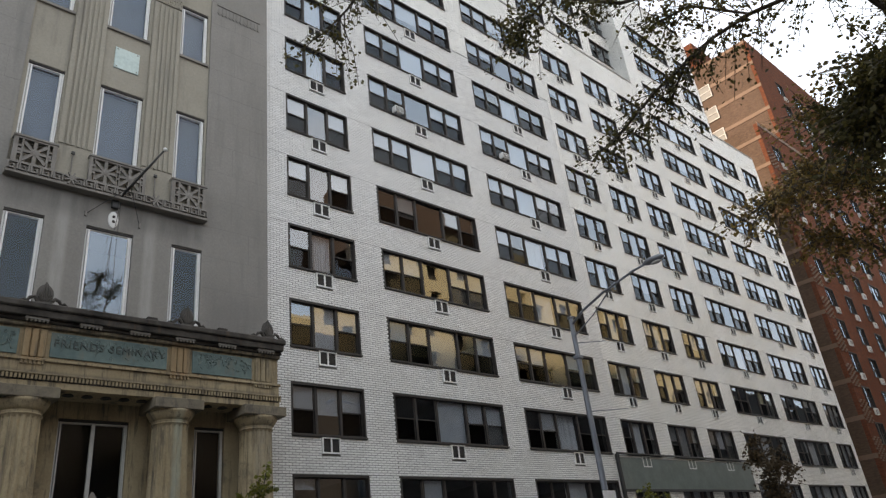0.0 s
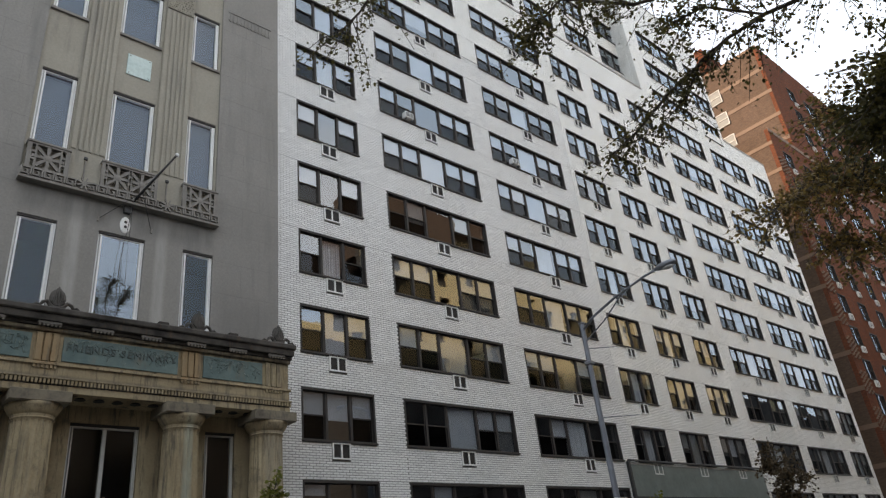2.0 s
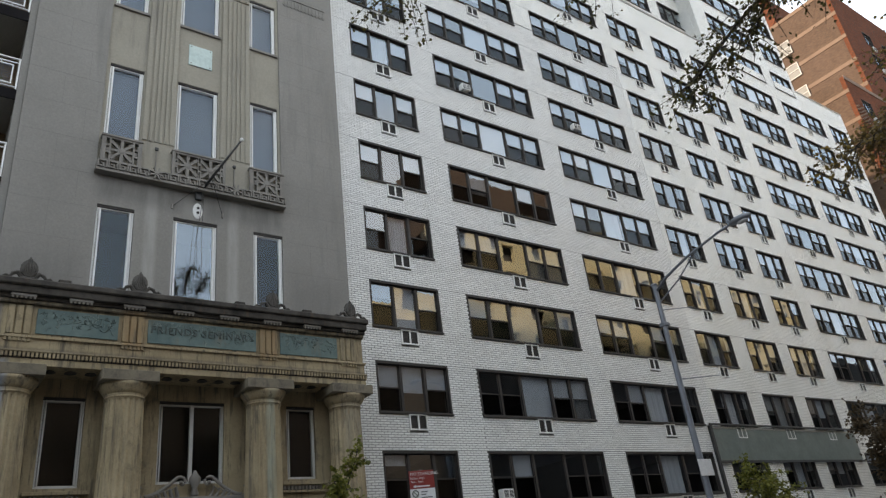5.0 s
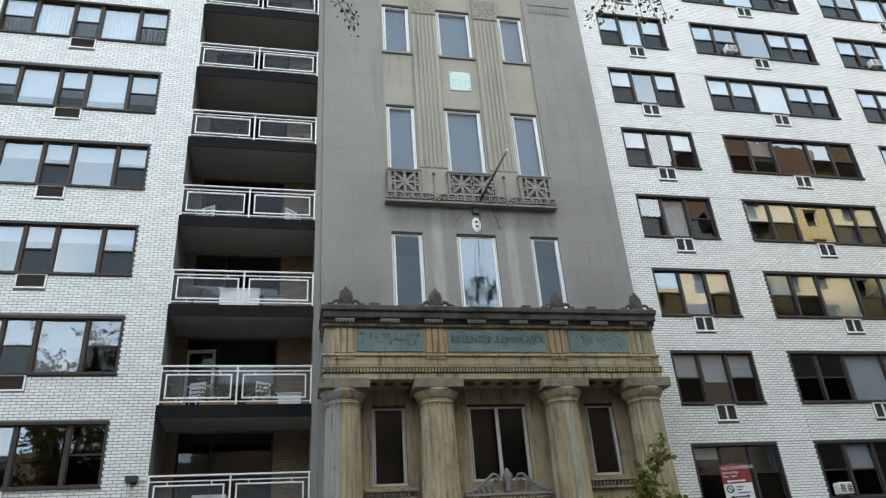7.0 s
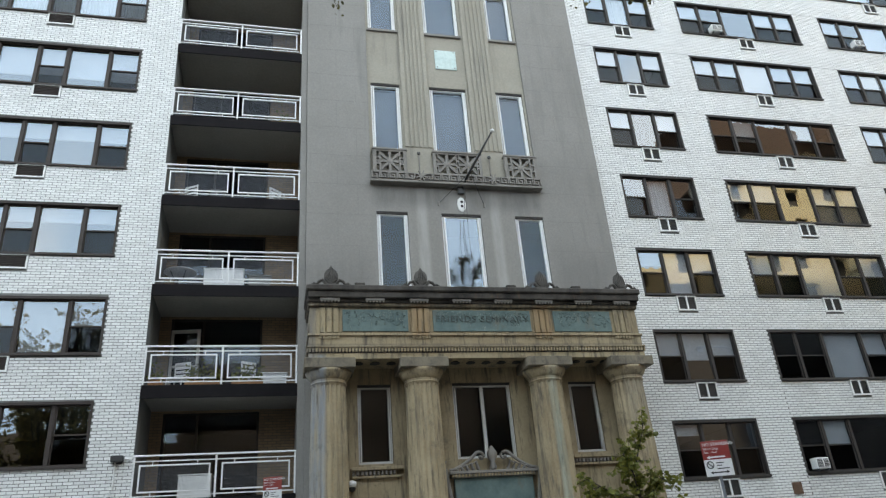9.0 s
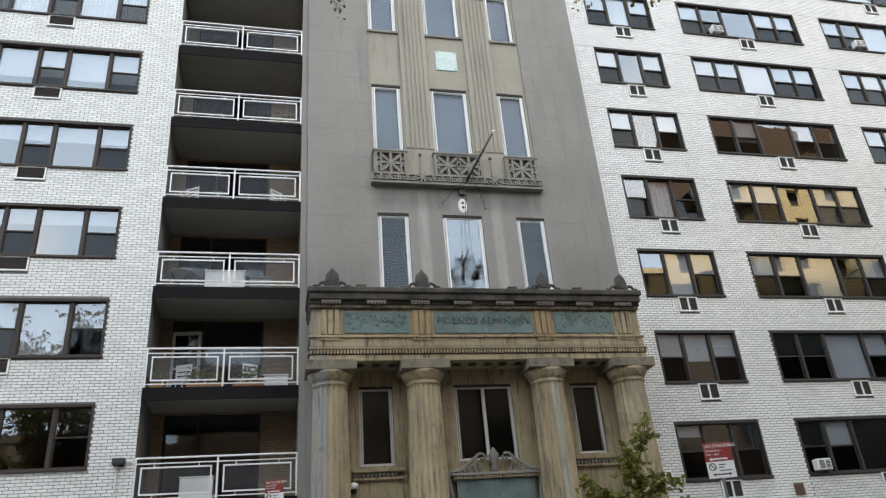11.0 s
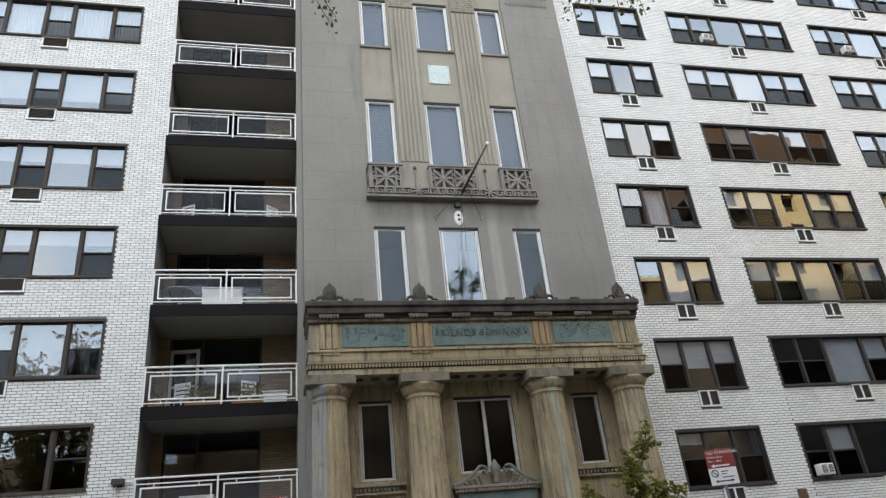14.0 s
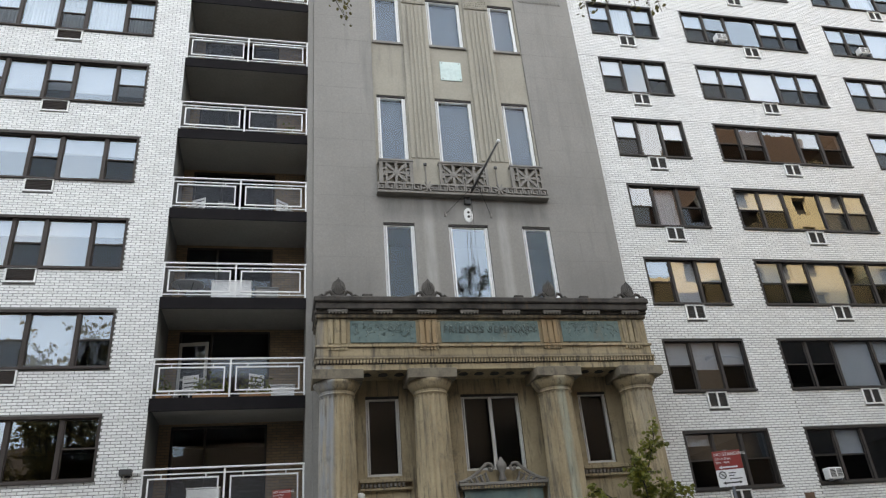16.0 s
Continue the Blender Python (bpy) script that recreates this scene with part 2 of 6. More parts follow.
# bluish grey left end, darker frieze top and taenia, rust-brown and pale patches
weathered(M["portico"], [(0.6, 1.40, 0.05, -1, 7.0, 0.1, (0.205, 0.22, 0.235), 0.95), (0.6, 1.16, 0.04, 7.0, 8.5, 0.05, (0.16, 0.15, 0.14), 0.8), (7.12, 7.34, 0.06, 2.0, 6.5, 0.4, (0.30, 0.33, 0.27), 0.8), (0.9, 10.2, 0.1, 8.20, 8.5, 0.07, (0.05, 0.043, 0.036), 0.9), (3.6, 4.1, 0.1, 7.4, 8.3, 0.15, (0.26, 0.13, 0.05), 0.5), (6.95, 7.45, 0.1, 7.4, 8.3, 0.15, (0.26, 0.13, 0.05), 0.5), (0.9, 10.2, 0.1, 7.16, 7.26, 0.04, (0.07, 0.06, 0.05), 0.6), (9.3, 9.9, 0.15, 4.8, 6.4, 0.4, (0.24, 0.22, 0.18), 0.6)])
pnt = M["portico"].node_tree
pbs = pnt.nodes["Principled BSDF"]
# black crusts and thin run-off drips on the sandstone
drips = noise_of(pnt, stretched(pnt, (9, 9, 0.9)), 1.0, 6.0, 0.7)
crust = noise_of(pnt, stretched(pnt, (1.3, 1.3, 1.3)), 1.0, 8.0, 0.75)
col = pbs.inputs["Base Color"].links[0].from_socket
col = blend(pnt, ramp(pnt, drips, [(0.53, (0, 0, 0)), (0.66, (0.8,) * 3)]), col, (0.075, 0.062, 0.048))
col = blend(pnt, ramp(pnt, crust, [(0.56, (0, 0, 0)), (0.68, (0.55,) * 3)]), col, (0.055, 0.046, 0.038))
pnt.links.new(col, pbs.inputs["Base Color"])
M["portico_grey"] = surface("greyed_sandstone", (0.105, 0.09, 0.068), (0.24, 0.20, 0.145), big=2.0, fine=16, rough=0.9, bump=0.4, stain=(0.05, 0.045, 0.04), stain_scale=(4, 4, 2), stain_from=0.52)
# dark tone stands in for street shade and foliage on the lower storeys
M["shade_brick"] = surface("shade_dark_brick", (0.035, 0.03, 0.028), (0.07, 0.058, 0.05), big=0.3, rough=0.9)
# cornice soot; its dark tone also paints shade in dentil gaps and soffit
M["soot"] = surface("sooty_and_shaded_stone", (0.014, 0.012, 0.010), (0.085, 0.074, 0.065), big=2.2, fine=20, rough=0.95, bump=0.5, spread=0.2, stain=(0.10, 0.06, 0.04), stain_scale=(5, 5, 1.0), stain_from=0.6)
M["soot_stone"] = surface("sooty_carved_stone", (0.03, 0.027, 0.025), (0.13, 0.118, 0.105), big=3, fine=25, rough=0.95, bump=0.5)
M["verdigris"] = surface("verdigris_copper", (0.055, 0.105, 0.105), (0.15, 0.215, 0.20), big=2.4, fine=11, rough=0.75, bump=0.7, stain=(0.14, 0.13, 0.10), stain_scale=(3, 3, 1.2), stain_from=0.56)
M["verdigris_worn"] = surface("worn_verdigris_relief", (0.07, 0.115, 0.11), (0.22, 0.28, 0.26), big=5, fine=20, rough=0.75, bump=0.4, spread=0.15)
M["letter"] = surface("weathered_letter_metal", (0.03, 0.045, 0.045), (0.10, 0.13, 0.12), big=9, rough=0.7)
M["alu"] = surface("white_window_frame", (0.74, 0.74, 0.73), (0.84, 0.84, 0.83), big=2, fine=30, rough=0.5, bump=0.05)
M["alu_old"] = surface("grey_window_frame", (0.42, 0.41, 0.39), (0.58, 0.57, 0.54), big=2, fine=30, rough=0.6, bump=0.1)
M["plaque"] = surface("pale_green_plaque", (0.42, 0.55, 0.53), (0.55, 0.66, 0.63), big=2, fine=8, rough=0.6, bump=0.1)
M["slab"] = surface("dark_slab_edge", (0.009, 0.008, 0.009), (0.018, 0.016, 0.017), big=1.0, rough=0.95)
M["slab"].node_tree.nodes["Principled BSDF"].inputs["Specular IOR Level"].default_value = 0.1
M["soffit"] = surface("painted_soffit", (0.27, 0.255, 0.23), (0.34, 0.32, 0.29), big=0.7, rough=0.9)
M["rail"] = surface("white_painted_rail", (0.68, 0.68, 0.67), (0.80, 0.80, 0.79), big=4, fine=40, rough=0.45, bump=0.05)
M["tan_brick"] = brick_wall("tan_brick", (0.30, 0.205, 0.125), (0.22, 0.15, 0.095), (0.12, 0.10, 0.08), BL, BH, 0.008)
M["red_brick"] = brick_wall("red_brick", (0.185, 0.060, 0.033), (0.12, 0.04, 0.023), (0.10, 0.055, 0.04), 0.206, 0.0688, 0.008, 0.97)
M["brown_brick"] = brick_wall("brown_brick", (0.135, 0.088, 0.066), (0.095, 0.062, 0.046), (0.095, 0.072, 0.06), 0.206, 0.0688, 0.008, 0.97)
for k in ("red_brick", "brown_brick"):
    M[k].node_tree.nodes["Principled BSDF"].inputs["Specular IOR Level"].default_value = 0.08
M["red_brick_light"] = surface("pale_band_brick", (0.16, 0.10, 0.07), (0.21, 0.135, 0.095), big=1, rough=0.85)
M["cream"] = surface("cream_stucco", (0.54, 0.43, 0.25), (0.68, 0.57, 0.36), big=0.4, rough=0.9)
M["steel"] = surface("galvanised_steel", (0.15, 0.17, 0.20), (0.23, 0.25, 0.28), big=3, fine=30, rough=0.55, bump=0.05, metal=0.5)
M["black"] = surface("black_iron", (0.015, 0.015, 0.015), (0.03, 0.03, 0.03), big=4, rough=0.5)
M["marble"] = surface("grey_green_marble", (0.10, 0.125, 0.115), (0.18, 0.215, 0.20), big=1.3, fine=7, rough=0.3, bump=0.05)
M["asphalt"] = surface("asphalt", (0.04, 0.04, 0.042), (0.065, 0.065, 0.065), big=0.5, fine=40, rough=0.95)
M["concrete"] = surface("concrete", (0.26, 0.25, 0.24), (0.36, 0.35, 0.33), big=0.5, fine=20, rough=0.92)
M["bark"] = surface("bark", (0.035, 0.028, 0.022), (0.08, 0.065, 0.05), big=6, fine=40, rough=0.95, bump=0.8)
M["leaf"] = leaf_material("leaf", (0.034, 0.034, 0.011), (0.12, 0.10, 0.028))
M["leaf_rust"] = leaf_material("rusty_leaf", (0.07, 0.048, 0.016), (0.27, 0.18, 0.05))
M["leaf_gold"] = leaf_material("golden_leaf", (0.12, 0.09, 0.025), (0.32, 0.23, 0.06))
M["leaf_fresh"] = leaf_material("fresh_leaf", (0.085, 0.10, 0.018), (0.20, 0.20, 0.035))
M["leaf_autumn"] = leaf_material("turning_leaf", (0.040, 0.026, 0.014), (0.10, 0.065, 0.03))
M["sign_red"] = surface("sign_red", (0.24, 0.026, 0.024), (0.31, 0.045, 0.038), big=4, rough=0.4, bump=0)
M["sign_white"] = surface("sign_white", (0.72, 0.73, 0.73), (0.80, 0.80, 0.80), big=4, rough=0.4, bump=0)
M["lamp_glass"] = surface("lamp_lens", (0.45, 0.46, 0.46), (0.55, 0.56, 0.56), rough=0.2, bump=0)
M["rust"] = surface("rusty_plate", (0.10, 0.055, 0.035), (0.19, 0.11, 0.07), big=8, rough=0.85)
M["wood_warm"] = surface("warm_wood", (0.25, 0.11, 0.04), (0.40, 0.19, 0.07), big=3, rough=0.5)


# ---- builders ----
def box(bm, x0, x1, y0, y1, z0, z1, bevel=0.0):
    vs = [bm.verts.new((x, y, z)) for x in (x0, x1) for y in (y0, y1) for z in (z0, z1)]
    fs = [bm.faces.new([vs[i] for i in q]) for q in ((0, 1, 3, 2), (4, 6, 7, 5), (0, 4, 5, 1), (2, 3, 7, 6), (0, 2, 6, 4), (1, 5, 7, 3))]
    if bevel:
        es = list({e for f in fs for e in f.edges})
        bmesh.ops.bevel(bm, geom=es, offset=bevel, segments=1, affect="EDGES", clamp_overlap=True)


def boxes(*rows, bevel=0.0):
    bm = bmesh.new()
    for r in rows:
        box(bm, *r, bevel=bevel)
    return bm


def lathe(profile, n=32, flutes=0, depth=0.0, cx=0.0, cy=0.0):
    """A turned body about z from (radius, z) pairs; flutes are cut into the first and last third."""
    bm = bmesh.new()
    rings = []
    for r, z, fl in profile:
        ring = []
        for i in range(n):
            a = 2 * math.pi * i / n
            k = r - (depth * (0.5 - 0.5 * math.cos(a * flutes)) if fl and flutes else 0)
            ring.append(bm.verts.new((cx + k * math.cos(a), cy + k * math.sin(a), z)))
        rings.append(ring)
    for lo, hi in zip(rings, rings[1:]):
        for i in range(n):
            bm.faces.new((lo[i], lo[(i + 1) % n], hi[(i + 1) % n], hi[i]))
    bm.faces.new(rings[-1])
    bm.faces.new(rings[0][::-1])
    return bm


def tube(bm, pts, r0, r1, n=7):
    pts = [Vector(p) for p in pts]
    rings = []
    for i, p in enumerate(pts):
        d = (pts[min(i + 1, len(pts) - 1)] - pts[max(i - 1, 0)]).normalized()
        u = d.cross(Vector((0, 0, 1)) if abs(d.z) < 0.9 else Vector((1, 0, 0))).normalized()
        v = d.cross(u)
        r = r0 + (r1 - r0) * i / (len(pts) - 1)
        rings.append([bm.verts.new(p + r * (math.cos(2 * math.pi * k / n) * u + math.sin(2 * math.pi * k / n) * v)) for k in range(n)])
    for lo, hi in zip(rings, rings[1:]):
        for k in range(n):
            bm.faces.new((lo[k], lo[(k + 1) % n], hi[(k + 1) % n], hi[k]))
    bm.faces.new(rings[0][::-1])
    bm.faces.new(rings[-1])
    return bm


def mesh_from(name, bm, material, smooth=False):
    bmesh.ops.recalc_face_normals(bm, faces=bm.faces)
    me = bpy.data.meshes.new(name)
    bm.to_mesh(me)
    bm.free()
    me.materials.append(material)
    if smooth:
        me.polygons.foreach_set("use_smooth", [True] * len(me.polygons))
    return me


def part(name, bm, material, parent, label="", smooth=False):
    ob = new(name, mesh_from(name, bm, material, smooth))
    ob.parent = parent
    return tagged(ob, label)


def pane_part(x0, x1, y0, y1, z0, z1, material, parent, label=""):
    """A glass pane whose street face mirrors and whose other faces are clear."""
    ob = part("pane", boxes((x0, x1, y0, y1, z0, z1)), material, parent, label)
    ob.data.materials.append(CLEAR)
    for p in ob.data.polygons:
        p.material_index = 0 if p.normal.y < -0.9 else 1
    return ob


def solid(name, bm, material, label, category="", kind="", group="", smooth=False):
    return tagged(new(name, mesh_from(name, bm, material, smooth)), label, category, group, kind)


def thing(name, label, category, group="", kind="", at=(0, 0, 0)):
    ob = new(name)
    ob.location = at
    return tagged(ob, label, category, group, kind)


def wall_mesh(x0, x1, z0, z1, holes, y0, y1):
    """A wall in the x-z plane from y0 (street side) to y1, with holes (x0, x1, z0, z1) through it."""
    bm = bmesh.new()
    xs = sorted({x0, x1, *[v for h in holes for v in h[:2] if x0 <= v <= x1]})
    zs = sorted({z0, z1, *[v for h in holes for v in h[2:] if z0 <= v <= z1]})

    def full(i, j):
        if i < 0 or j < 0 or i >= len(xs) - 1 or j >= len(zs) - 1:
            return False
        cx, cz = (xs[i] + xs[i + 1]) / 2, (zs[j] + zs[j + 1]) / 2
        return not any(h[0] < cx < h[1] and h[2] < cz < h[3] for h in holes)

    def quad(*p):
        bm.faces.new([bm.verts.new(q) for q in p])

    for i in range(len(xs) - 1):
        for j in range(len(zs) - 1):
            if not full(i, j):
                continue
            a, b, c, d = xs[i], xs[i + 1], zs[j], zs[j + 1]
            quad((a, y0, c), (b, y0, c), (b, y0, d), (a, y0, d))
            quad((a, y1, c), (a, y1, d), (b, y1, d), (b, y1, c))
            if not full(i - 1, j):
                quad((a, y0, c), (a, y0, d), (a, y1, d), (a, y1, c))
            if not full(i + 1, j):
                quad((b, y0, c), (b, y1, c), (b, y1, d), (b, y0, d))
            if not full(i, j - 1):
                quad((a, y0, c), (a, y1, c), (b, y1, c), (b, y0, c))
            if not full(i, j + 1):
                quad((a, y0, d), (b, y0, d), (b, y1, d), (a, y1, d))
    bmesh.ops.remove_doubles(bm, verts=bm.verts, dist=1e-4)
    return bm


def leaves_mesh(name, centres, size, seed, material):
    r = np.random.default_rng(seed)
    n = len(centres)
    c = np.asarray(centres)
    a = r.normal(size=(n, 3))
    a[:, 2] = a[:, 2] * 0.5 - 0.5
    a /= np.linalg.norm(a, axis=1)[:, None]
    b = np.cross(a, r.normal(size=(n, 3)))
    b /= np.linalg.norm(b, axis=1)[:, None]
    nn = np.cross(a, b)
    L = size * r.uniform(0.6, 1.2, (n, 1))
    W = L * 0.36
    pts = np.stack([c, c + a * L * 0.35 + b * W + nn * L * 0.06, c + a * L * 0.75 + b * W * 0.7 + nn * L * 0.02, c + a * L, c + a * L * 0.75 - b * W * 0.7 + nn * L * 0.02, c + a * L * 0.35 - b * W + nn * L * 0.06], 1).reshape(-1, 3)
    base = np.arange(n) * 6
    faces = np.concatenate([np.stack([base, base + 1, base + 2, base + 3], 1), np.stack([base, base + 3, base + 4, base + 5], 1)])
    me3 = bpy.data.meshes.new(name)
    me3.from_pydata(pts.tolist(), [], faces.tolist())
    me3.materials.append(material)
    return me3


# ---- ground ----
g = bmesh.new()
box(g, -900, 900, -900, 900, -0.6, -0.15)
solid("ground", g, M["asphalt"], "dark asphalt street surface reaching far off", "road", "structure")
solid("pavement", boxes((-60, 120, -5.2, 0.0, -0.15, 0.0), (-60, 120, -23.0, -14.4, -0.15, 0.0), bevel=0.02), M["concrete"], "pale concrete pavements with raised kerbs along the street", "pavement", "structure")

# ---- white brick apartment house ----
FLOOR, TOP0, WIN_H = 2.75, 5.40, 1.61
X_END, PARAPET = 56.3, 32.0
COLS = [(11.25, 13.98, "a"), (15.21, 20.58, "b"), (21.80, 27.17, "b"), (28.30, 31.02, "a"), (32.24, 34.96, "a"), (36.06, 38.72, "a"), (40.08, 45.38, "b"), (46.55, 51.95, "b"), (53.10, 55.75, "a")]
ROWS = range(0, 10)
holes = [(a, b, TOP0 + FLOOR * k - WIN_H, TOP0 + FLOOR * k) for a, b, _ in COLS for k in ROWS]
high = [(COLS[6][0], COLS[6][1], TOP0 + FLOOR * k - WIN_H, TOP0 + FLOOR * k) for k in (10, 11, 12)]
high += [(46.55, 49.20, TOP0 + FLOOR * k - WIN_H, TOP0 + FLOOR * k) for k in (10, 11, 12)]
back = [(a, b, TOP0 + FLOOR * k - WIN_H, TOP0 + FLOOR * k) for a, b, _ in COLS[:6] for k in (10, 11, 12)]
X_NEAR = 28.0
solid("wall_apartments_near", wall_mesh(10.40, X_NEAR, 0, PARAPET, holes, 0.012, 0.35), M["mortar"], "white glazed brick apartment facade with grey mortar joints", "facade", "structure")
solid("wall_apartments_far", wall_mesh(X_NEAR, X_END, 0, PARAPET, holes, 0.0, 0.35), M["white_brick_far"], "white brick apartment facade with rows of dark windows", "facade", "structure")
solid("wall_apartments_upper", wall_mesh(38.5, 49.6, PARAPET, 42.0, high, 0.0, 0.35), M["white_brick_far"], "raised upper block of white brick", "facade", "structure")
solid("wall_apartments_setback", wall_mesh(10.40, 38.5, PARAPET - 1, 42.0, back, 1.0, 1.35), M["white_brick_far"], "set-back upper storeys of white brick", "facade", "structure")
solid("wall_apartments_sides", boxes((38.5, 38.85, 0.36, 12, PARAPET, 42.0), (49.25, 49.6, 0.36, 12, PARAPET, 42.0), (X_END - 0.35, X_END, 0.36, 16, 0, PARAPET), (10.40, 10.61, 0.36, 16, 0, PARAPET)), M["white_brick_far"], "side walls of white brick", "wall", "structure")
solid("coping", boxes((10.40, 38.5, -0.03, 0.38, PARAPET, PARAPET + 0.12), (49.6, X_END + 0.03, -0.03, 0.38, PARAPET, PARAPET + 0.12), (38.45, 49.65, -0.03, 0.38, 42.0, 42.12), (10.40, 38.44, 0.97, 1.38, 42.0, 42.12)), M["concrete"], "pale stone coping along the parapets", "trim", "structure")
floors = bmesh.new()
for k in range(-1, 14):
    z = TOP0 + FLOOR * k + 0.35
    if z < PARAPET:
        box(floors, 10.62, X_END - 0.36, 0.36, 5.9, z - 0.12, z)
    else:
        box(floors, 10.62, 38.49, 1.36, 5.9, z - 0.12, z)
        box(floors, 38.86, 49.24, 0.36, 5.9, z - 0.12, z)
box(floors, 10.62, X_END - 0.36, 6.0, 6.2, 0, PARAPET)
box(floors, 10.62, 38.49, 6.0, 6.2, PARAPET, 41.9)
box(floors, 38.86, 49.24, 6.0, 6.2, PARAPET, 41.9)
for a, b, _ in COLS[1:]:
    box(floors, a - 0.70, a - 0.55, 0.36, 5.9, 0, PARAPET)
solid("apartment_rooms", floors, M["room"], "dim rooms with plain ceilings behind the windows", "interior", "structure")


def brick_field(name, x0, x1, z0, z1, y, cuts, parent=None):
    """Running-bond bricks that stand proud of the mortar face at y, trimmed at the cuts."""
    vs, fs = [], []
    d, c = 0.012, 0.003
    rows = int((z1 - z0) / BH)
    for j in range(rows):
        za, zb = z0 + j * BH, z0 + (j + 1) * BH - BJ
        spans = [(x0, x1)]
        for h in cuts:
            if h[2] < zb and h[3] > za:
                spans = [s for a, b in spans for s in ((a, min(b, h[0])), (max(a, h[1]), b)) if s[1] - s[0] > 0.03]
        for a, b in spans:
            x = math.floor(a / BL) * BL - (BL / 2 if j % 2 else 0)
            while x < b:
                p, q = max(x, a), min(x + BL - BJ, b)
                x += BL
                if q - p < 0.03:
                    continue
                n = len(vs)
                t = y - d + random.uniform(-0.0015, 0.0015)
                vs += [(p, y, za), (q, y, za), (q, y, zb), (p, y, zb), (p + c, t, za + c), (q - c, t, za + c), (q - c, t, zb - c), (p + c, t, zb - c)]
                fs += [(n + 4, n + 5, n + 6, n + 7), (n, n + 1, n + 5, n + 4), (n + 1, n + 2, n + 6, n + 5), (n + 2, n + 3, n + 7, n + 6), (n + 3, n, n + 4, n + 7)]
    me = bpy.data.meshes.new(name)
    me.from_pydata(vs, [], fs)
    me.materials.append(M["white_brick"])
    return new(name, me)


SLEEVES = [(12.28, 0), (17.60, 1), (24.45, 2), (29.35, 3), (33.3, 4), (37.1, 5), (42.3, 6), (49.0, 7), (54.1, 8)]
sleeve_cuts = [(x - 0.01, x + 0.68, TOP0 + FLOOR * k - WIN_H - 0.52, TOP0 + FLOOR * k - WIN_H) for x, _ in SLEEVES[:3] for k in ROWS]
PIER_ROWS = 48
PIER = (13.985, 15.205, 2.6, 2.6 + PIER_ROWS * BH)
tagged(brick_field("bricks_apartments", 10.41, X_NEAR, 2.6, 26.0, 0.012, holes + sleeve_cuts + [PIER]), "white glazed bricks laid in running bond", "bricks", kind="stuff")
solid("brick_band_high", wall_mesh(10.41, X_NEAR, 26.03, PARAPET - 0.01, holes, 0.0, 0.010), M["white_brick_far"], "white brick of the highest storeys", "facade", "structure")


angles = bmesh.new()
for k in ROWS:
    z = TOP0 + FLOOR * k + 0.004
    xs = [10.42] + [v for a, b, _ in COLS for v in (a - 0.005, b + 0.005)] + [X_END - 0.01]
    for p, q in zip(xs[::2], xs[1::2]):
        box(angles, p, q, -0.0045, -0.0005, z, z + 0.017)
solid("shelf_angle_joints", angles, M["mortar"], "thin dark joint lines at the window heads", "trim", "structure")


def window(name, w, h, lites, frame_mat, label, depth=0.15, bar=0.055, pane=None, screen=None):
    """A ganged window with its foot at the origin: lites are (kind, x0, x1), kind d (double hung) or f (fixed)."""
    root = thing(name, label, "window", kind="structure")
    y0, y1 = -0.012, depth
    part("window_frame", boxes((0, bar, y0, y1, 0, h), (w - bar, w, y0, y1, 0, h), (bar, w - bar, y0, y1, h - bar * 1.3, h), (bar, w - bar, y0, y1, 0, bar)), frame_mat, root)
    part("window_sill", boxes((-0.02, w + 0.02, y0 - 0.045, y0 - 0.002, -0.035, 0.03), bevel=0.006), frame_mat, root)
    for _, a, _ in lites[1:]:
        part("mullion", boxes((a - 0.045, a + 0.045, depth - 0.10, y1 - 0.004, bar, h - bar * 1.3)), frame_mat, root)
    for i, (kind, a, b) in enumerate(lites):
        a += bar if i == 0 else 0.046
        b -= bar if i == len(lites) - 1 else 0.046
        lo, hi = bar + 0.001, h - bar * 1.3 - 0.001
        if kind == "f":
            s = 0.022
            sash = part("fixed_sash", boxes((a, a + s, depth - 0.06, depth - 0.02, lo, hi), (b - s, b, depth - 0.06, depth - 0.02, lo, hi), (a + s, b - s, depth - 0.06, depth - 0.02, lo, lo + s), (a + s, b - s, depth - 0.06, depth - 0.02, hi - s, hi)), frame_mat, root)
            pane_part(a + s, b - s, depth - 0.043, depth - 0.037, lo + s, hi - s, pane or M["glass"], sash)
        else:
            s, mid = 0.035, lo + (hi - lo) * 0.5
            for nm, za, zb, yy, gl in (("upper_sash", mid - 0.02, hi, depth - 0.07, pane or M["glass"]), ("lower_sash", lo, mid + 0.02, depth - 0.035, screen or M["glass_dark"])):
                sash = part(nm, boxes((a, a + s, yy, yy + 0.03, za, zb), (b - s, b, yy, yy + 0.03, za, zb), (a + s, b - s, yy, yy + 0.03, za, za + s), (a + s, b - s, yy, yy + 0.03, zb - s, zb)), frame_mat, root)
                pane_part(a + s, b - s, yy + 0.012, yy + 0.018, za + s, zb - s, gl, sash)
    return root


